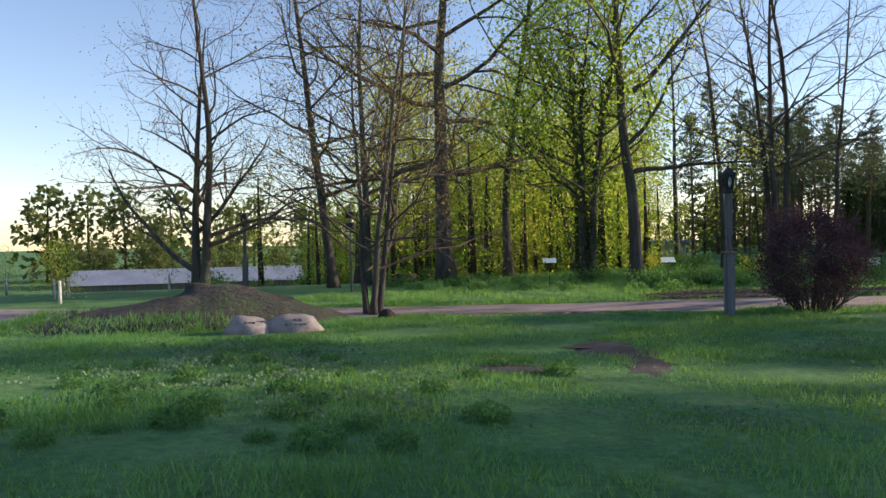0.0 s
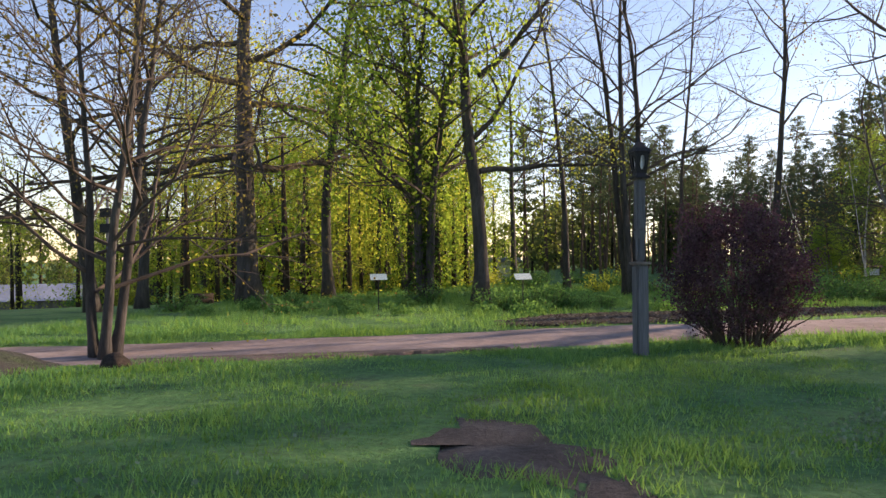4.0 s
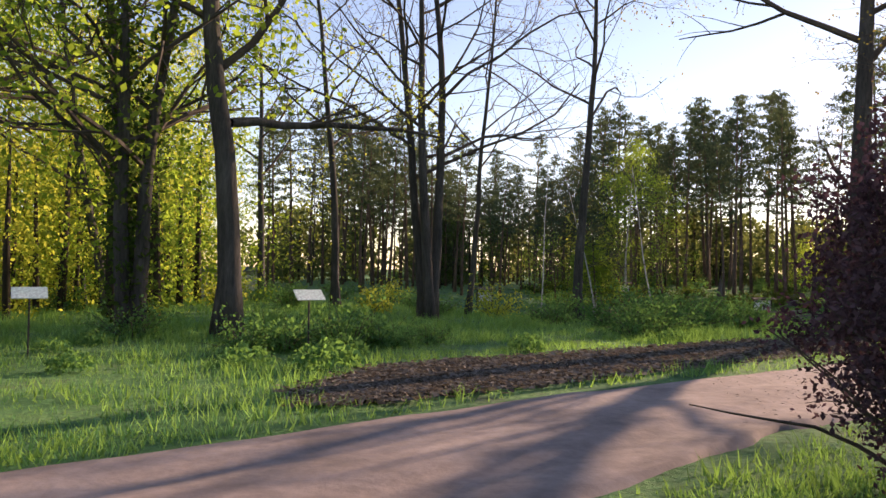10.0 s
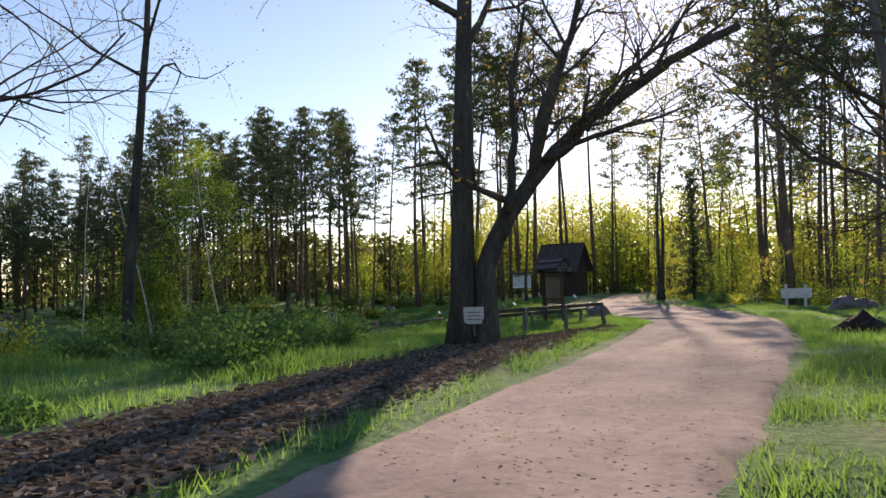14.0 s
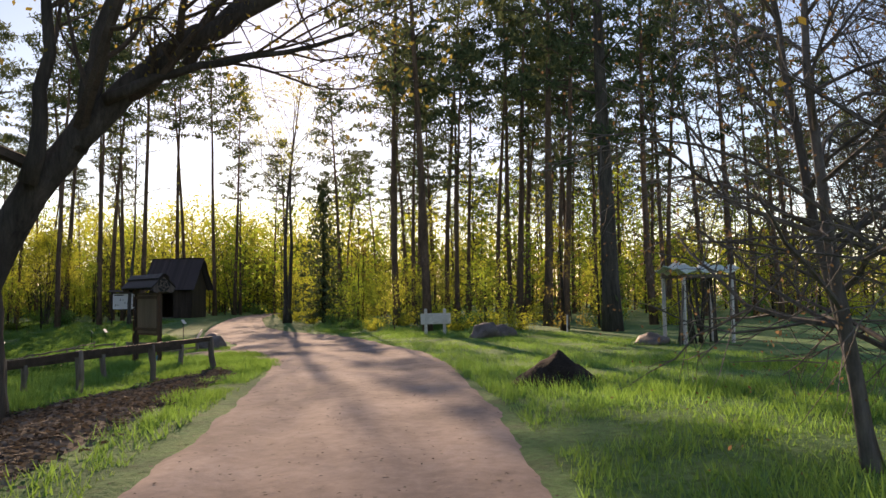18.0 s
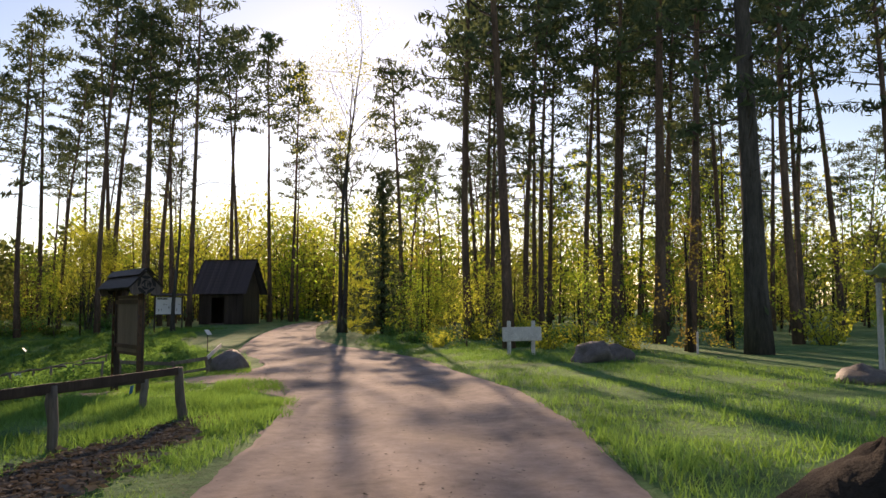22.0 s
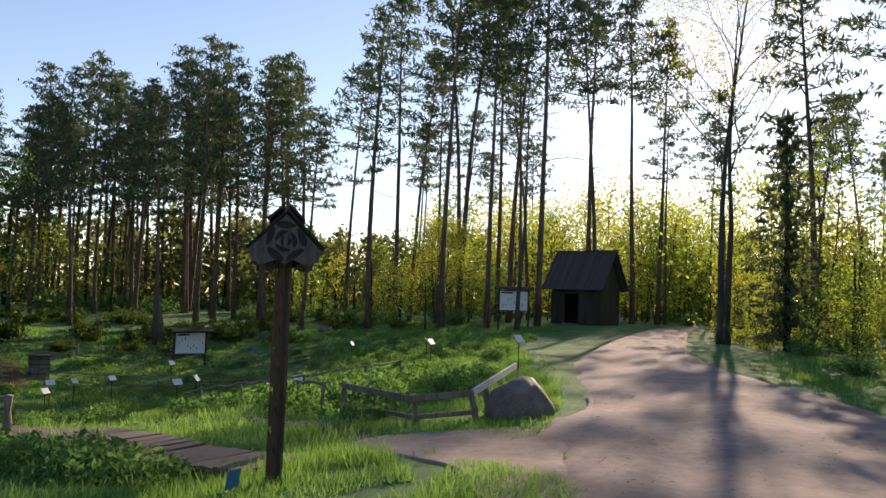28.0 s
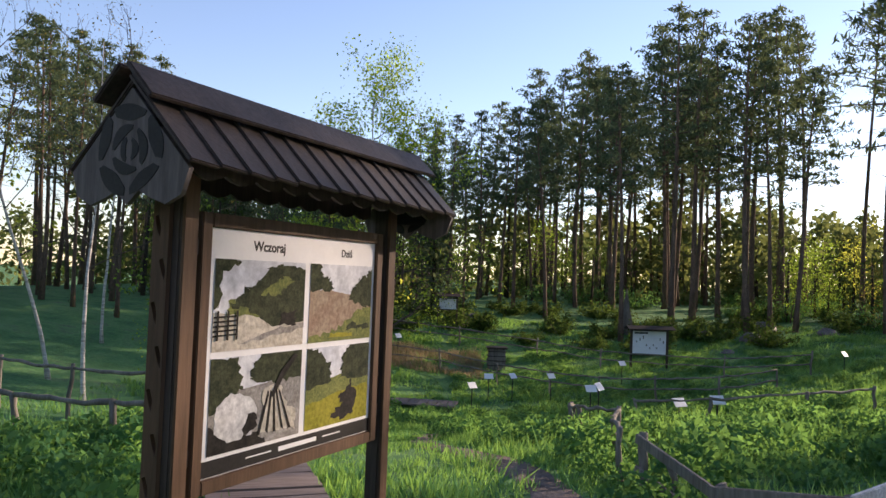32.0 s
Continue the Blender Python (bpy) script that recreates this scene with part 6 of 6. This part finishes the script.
for k, (y, z) in enumerate(((-0.22, 0.13), (0.05, 0.13), (0.3, 0.13), (-0.1, 0.34), (0.17, 0.34))):
    g = Geo()
    g.tube([(-0.55, y, z), (0.55, y, z)], [0.13, 0.12], 9)
    part("log", g.mesh("log", M["bark_brown"], True), logs)


# ---- grass, herbs, dead leaves ----
def meadow(name, label, x0, x1, y0, y1, n, tall, wide, keep, mat="grass", lift=None):
    r = np.random.default_rng(len(name) * 7 + n)
    xy = np.stack([r.uniform(x0, x1, n), r.uniform(y0, y1, n)], 1)
    # tufts: draw blades together
    k = n // 14
    seeds = np.stack([r.uniform(x0, x1, k), r.uniform(y0, y1, k)], 1)
    m = int(n * 0.55)
    xy[:m] = seeds[r.integers(0, k, m)] + r.normal(size=(m, 2)) * 0.07
    xy = xy[keep(xy)]
    z = height(xy[:, 0], xy[:, 1]) - 0.01 + (lift(xy) if lift else 0.0)
    g = Geo()
    wave = 0.75 + 0.5 * np.sin(xy[:, 0] * 1.3 + 2 * np.sin(xy[:, 1] * 0.7)) * np.sin(xy[:, 1] * 1.1 + xy[:, 0] * 0.4)
    g.blades(np.column_stack([xy, z - 0.02]), tall * wave, wide, r)
    tagged(new(name, g.mesh(name, M[mat])), label, "grass", kind="stuff")


def clear_of(xy, gap=0.05):
    return off_road(xy) > gap


def not_litter(q):
    o = off_road(q)
    lo = np.interp(q[:, 0], [p[0] for p in LITTER_R], [p[1] for p in LITTER_R])
    hi = np.interp(q[:, 0], [p[0] for p in LITTER_L], [p[1] for p in LITTER_L])
    edge = 0.22 * np.sin(q[:, 0] * 2.3 + np.sin(q[:, 1] * 3.1))
    return (o > -0.3) & ~((q[:, 0] > -1.3) & (q[:, 0] < 23.6) & (q[:, 1] > lo + edge) & (q[:, 1] < hi + edge))


BARE = [(-0.6, 13.2, 1.1, 0.5, -56), (-1.7, 10.8, 0.55, 0.3, 20), (0.3, 11.6, 0.3, 0.7, 10)]


def on_bare(q):
    out = np.zeros(len(q), bool)
    for x, y, a, b, t in BARE:
        c, w = math.cos(radians(t)), math.sin(radians(t))
        u, v = q[:, 0] - x, q[:, 1] - y
        out |= np.hypot((u * c + v * w) / a, (v * c - u * w) / b) + 0.3 * np.sin(q[:, 0] * 7 + 3 * np.sin(q[:, 1] * 5)) < 1
    return out


meadow("lawn_grass", "short green lawn grass", -13, 9, 3, 24.5, 200000, 0.11, 0.011, lambda q: clear_of(q, -0.1) & ~on_bare(q))
meadow("verge_grass", "longer grass along the track", -14, 25, 21, 40, 110000, 0.2, 0.01, not_litter)
meadow("meadow_grass", "tall soft meadow grass", -14, 26, 33, 58, 60000, 0.3, 0.014, lambda q: clear_of(q, 2.6))
meadow("roadside_grass", "sunlit grass beside the track", 8, 46, 20, 41, 170000, 0.15, 0.009, lambda q: clear_of(q, -0.32) & (off_road(q) < 8) & (q[:, 1] < 24 + 0.52 * (q[:, 0] - 4)))
meadow("fence_grass", "bright grass below the fence", 15, 31, 33, 45, 100000, 0.18, 0.009, lambda q: not_litter(q) & (off_road(q) > -0.2) & (q[:, 1] > 24 + 0.52 * (q[:, 0] - 4)) & ~((q[:, 0] > 25.5) & (q[:, 1] < 42.6) & (q[:, 0] < 31) & (off_road(q) < 2.2)))
def off_paths(q):
    bw = np.interp(q[:, 1], [43, 45.6, 48.6, 51.6, 55], [27, 26.2, 25.2, 24, 22.3])
    fp = np.interp(q[:, 1], [42, 44.6, 46.4, 48.5, 52, 58], [28.35, 28.8, 28.95, 28.5, 27.55, 28.3])
    return clear_of(q, 0.3) & ((abs(q[:, 0] - bw) > 0.6) | (q[:, 1] > 55)) & (abs(q[:, 0] - fp) > 0.2 + 0.12 * np.sin(q[:, 1] * 4.3))


def patches(q, s, limit):
    return np.sin(q[:, 0] * s + 2.1 * np.sin(q[:, 1] * s * 0.6)) * np.sin(q[:, 1] * s * 1.2 + 1.7 * np.sin(q[:, 0] * s * 0.5)) > limit


meadow("garden_grass", "patchy bright garden grass", 20, 42, 42, 66, 190000, 0.17, 0.012, off_paths)
meadow("far_garden_grass", "grass of the garden slope", 18, 62, 60, 86, 90000, 0.24, 0.026, off_paths)
meadow("board_grass", "lush grass in front of the information board", 21.5, 28.2, 37.2, 43.4, 36000, 0.19, 0.01, lambda q: clear_of(q, 0.1) & patches(q, 2.0, -0.5) & (q[:, 0] < 25.5 + 0.5 * (q[:, 1] - 37)))
meadow("kerb_grass", "short tufts along the edge of the track", 21.5, 29, 35, 41.5, 40000, 0.14, 0.009, lambda q: (off_road(q) > -0.5) & (off_road(q) < 0.9) & (q[:, 1] > q[:, 0] + 9) & (q[:, 0] > 23.3) & (q[:, 0] < 28.6))
meadow("garden_tufts", "tall tufts of grass in the garden", 21, 48, 43, 80, 60000, 0.36, 0.013, lambda q: off_paths(q) & patches(q, 1.1, 0.25))
meadow("lawn_tufts", "tufts of longer grass in the lawn", -13, 9, 4, 23, 80000, 0.13, 0.01, lambda q: clear_of(q, 0) & patches(q, 1.6, 0.3) & ~on_bare(q))
def on_mound(q):
    c, w = math.cos(radians(38)), math.sin(radians(38))
    x, y = q[:, 0] + 11.4, q[:, 1] - 15.2
    u = np.clip(np.hypot((x * c + y * w) / 4.6, (y * c - x * w) / 2.7), 0, 1)
    return 0.8 * np.cos(u * np.pi / 2) ** 1.2


meadow("mound_grass", "ragged grass over the earth mound", -15.5, -7.5, 10.5, 15.6, 16000, 0.16, 0.01, lambda q: patches(q, 1.0, -0.1) & (on_mound(q) < 0.34), lift=on_mound)
meadow("track_edge_grass", "sparse grass at the edge of the track", 28, 66, 36, 66, 40000, 0.16, 0.012, lambda q: (off_road(q) > -0.25) & (off_road(q) < 5) & ~((q[:, 0] < 36) & (q[:, 1] > q[:, 0] + 8.5)))


meadow("reed_bed", "bed of pale dry reeds behind the rail fence", 22.5, 30, 72.4, 76.2, 9000, 0.42, 0.02, lambda q: patches(q, 0.9, -0.6), mat="straw")
meadow("slope_grass", "bright tufted grass of the garden hollow", 26, 54, 52, 82, 110000, 0.22, 0.018, lambda q: off_paths(q) & patches(q, 0.7, -0.35))


def herb(seed, n=130, tall=0.42, wide=0.44, size=0.09):
    r = np.random.default_rng(seed)
    g = Geo()
    a = r.random(n * 3) * 6.28
    q = wide * r.random(n * 3) ** 0.5
    c = np.stack([q * np.cos(a), q * np.sin(a), tall * (0.25 + 0.75 * r.random(n * 3)) * (1.1 - 0.5 * q / wide)], 1)
    g.leaves(c, size, up=0.2, aspect=0.5, r=r)
    return g.mesh("foliage", M["herb"])


HERB = [herb(600 + k, 130 + 15 * k, 0.4 + 0.05 * k) for k in range(3)]
HERBS = [(x, y) for x, y in scatter(44, lambda r: (r.uniform(22.3, 26.4), r.uniform(43.4, 49.5)), 0.42, 41) if x < 27.0 - 0.36 * (y - 43.1) - 0.95]
HERBS += scatter(40, lambda r: (r.uniform(31.2, 37), r.uniform(45.8, 53)), 0.6, 42)
HERBS += scatter(36, lambda r: (r.uniform(36, 54), r.uniform(54, 72)), 1.0, 43)
HERBS += scatter(9, lambda r: (r.uniform(29.4, 30.6), r.uniform(45, 52)), 0.7, 44)
HERBS += scatter(24, lambda r: (r.uniform(22, 28), r.uniform(50, 66)), 0.9, 45)
HERBS += scatter(110, lambda r: (r.uniform(27.5, 48), r.uniform(50, 78)), 1.1, 47)
HERBS += scatter(26, lambda r: (r.uniform(-12, 8), r.uniform(28.5, 34)), 0.9, 46)
for k, (x, y) in enumerate(HERBS):
    if (x >= 20 and side_of_road(x, y) > 3.2) or (x < 20 and off_road(np.array([(x, y)]))[0] > (3.6 if x > -1 else 1.2)):
        t = tagged(new("herb_clump", HERB[k % 3]), "leafy green herb clump", "plant", "garden herbs", "stuff")
        t.matrix_basis = pose(x, y, float(height(x, y)) - 0.03, 0, 0, 83 * k) @ Matrix.Scale(0.8 + 0.6 * ((k * 7) % 10) / 10, 4)

def lie_flat(g, share):
    q = g.v[-1].reshape(-1, 4, 3)
    m = q[:, :, 2].mean(1, keepdims=True)
    q[:, :, 2] = m + (q[:, :, 2] - m) * share


for k, (x, y) in enumerate(scatter(40, lambda r: (r.uniform(-7.5, -0.6), r.uniform(4.5, 11.5)), 0.5, 48)):
    t = tagged(new("lawn_weed", HERB[k % 3]), "low leafy weed clump in the lawn", "plant", "lawn weeds", "stuff")
    t.matrix_basis = pose(x, y, float(height(x, y)) - 0.03, 0, 0, 83 * k) @ Matrix.Scale(0.3 + 0.3 * ((k * 7) % 10) / 10, 4)

r = np.random.default_rng(77)
g = Geo()
n = 17000
u, v = r.random(n), r.random(n)
A, B = np.array(LITTER_L), np.array(LITTER_R)
ui = u * 7
i = np.minimum(6, ui.astype(int))
w = (ui - i)[:, None]
pa, pb = A[i] * (1 - w) + A[i + 1] * w, B[i] * (1 - w) + B[i + 1] * w
xy = pa * (1 - v[:, None]) + pb * v[:, None] + r.normal(size=(n, 2)) * 0.15
g.leaves(np.column_stack([xy, height(xy[:, 0], xy[:, 1]) + 0.06]), 0.13, up=0.0, aspect=0.7, r=r)
lie_flat(g, 0.42)
tagged(new("dead_leaves", g.mesh("dead_leaves", M["dry"])), "dead brown leaves on bare soil", "leaves", kind="stuff")

r = np.random.default_rng(78)
g = Geo()
n = 3200
i = r.integers(60, 150, n)
v = r.random((n, 1)) ** 0.6
v = np.where(r.random((n, 1)) < 0.5, v, 1 - v)
xy = ROAD_A[i] * v + ROAD_B[i] * (1 - v) + r.normal(size=(n, 2)) * 0.2
g.leaves(np.column_stack([xy, height(xy[:, 0], xy[:, 1]) + 0.045]), 0.05, up=0.0, aspect=0.6, r=r)
lie_flat(g, 0.15)
tagged(new("fallen_leaves", g.mesh("fallen_leaves", M["dry"])), "scattered dead leaves and scraps on the track", "leaves", kind="stuff")
g = Geo()
for cx, cy, sx, sy, n in ((-5.0, 9.2, 1.6, 1.5, 5200), (3.0, 14.3, 0.5, 0.7, 1100), (-7.0, 11.0, 1.0, 0.7, 1800), (1.2, 8.0, 0.5, 0.4, 500), (-2.2, 7.2, 0.7, 0.5, 700)):
    xy = np.stack([cx + sx * r.normal(size=n), cy + sy * r.normal(size=n)], 1)
    xy = xy[np.sin(xy[:, 0] * 3.1 + 1.5 * np.sin(xy[:, 1] * 2.3)) * np.sin(xy[:, 1] * 3.7) > -0.1]
    g.leaves(np.column_stack([xy, height(xy[:, 0], xy[:, 1]) + 0.05 + 0.05 * r.random(len(xy))]), 0.042, up=0.3, aspect=0.8, r=r)
tagged(new("clover", g.mesh("clover", M["frost"])), "pale dewy clover patches in the lawn", "plants", kind="stuff")
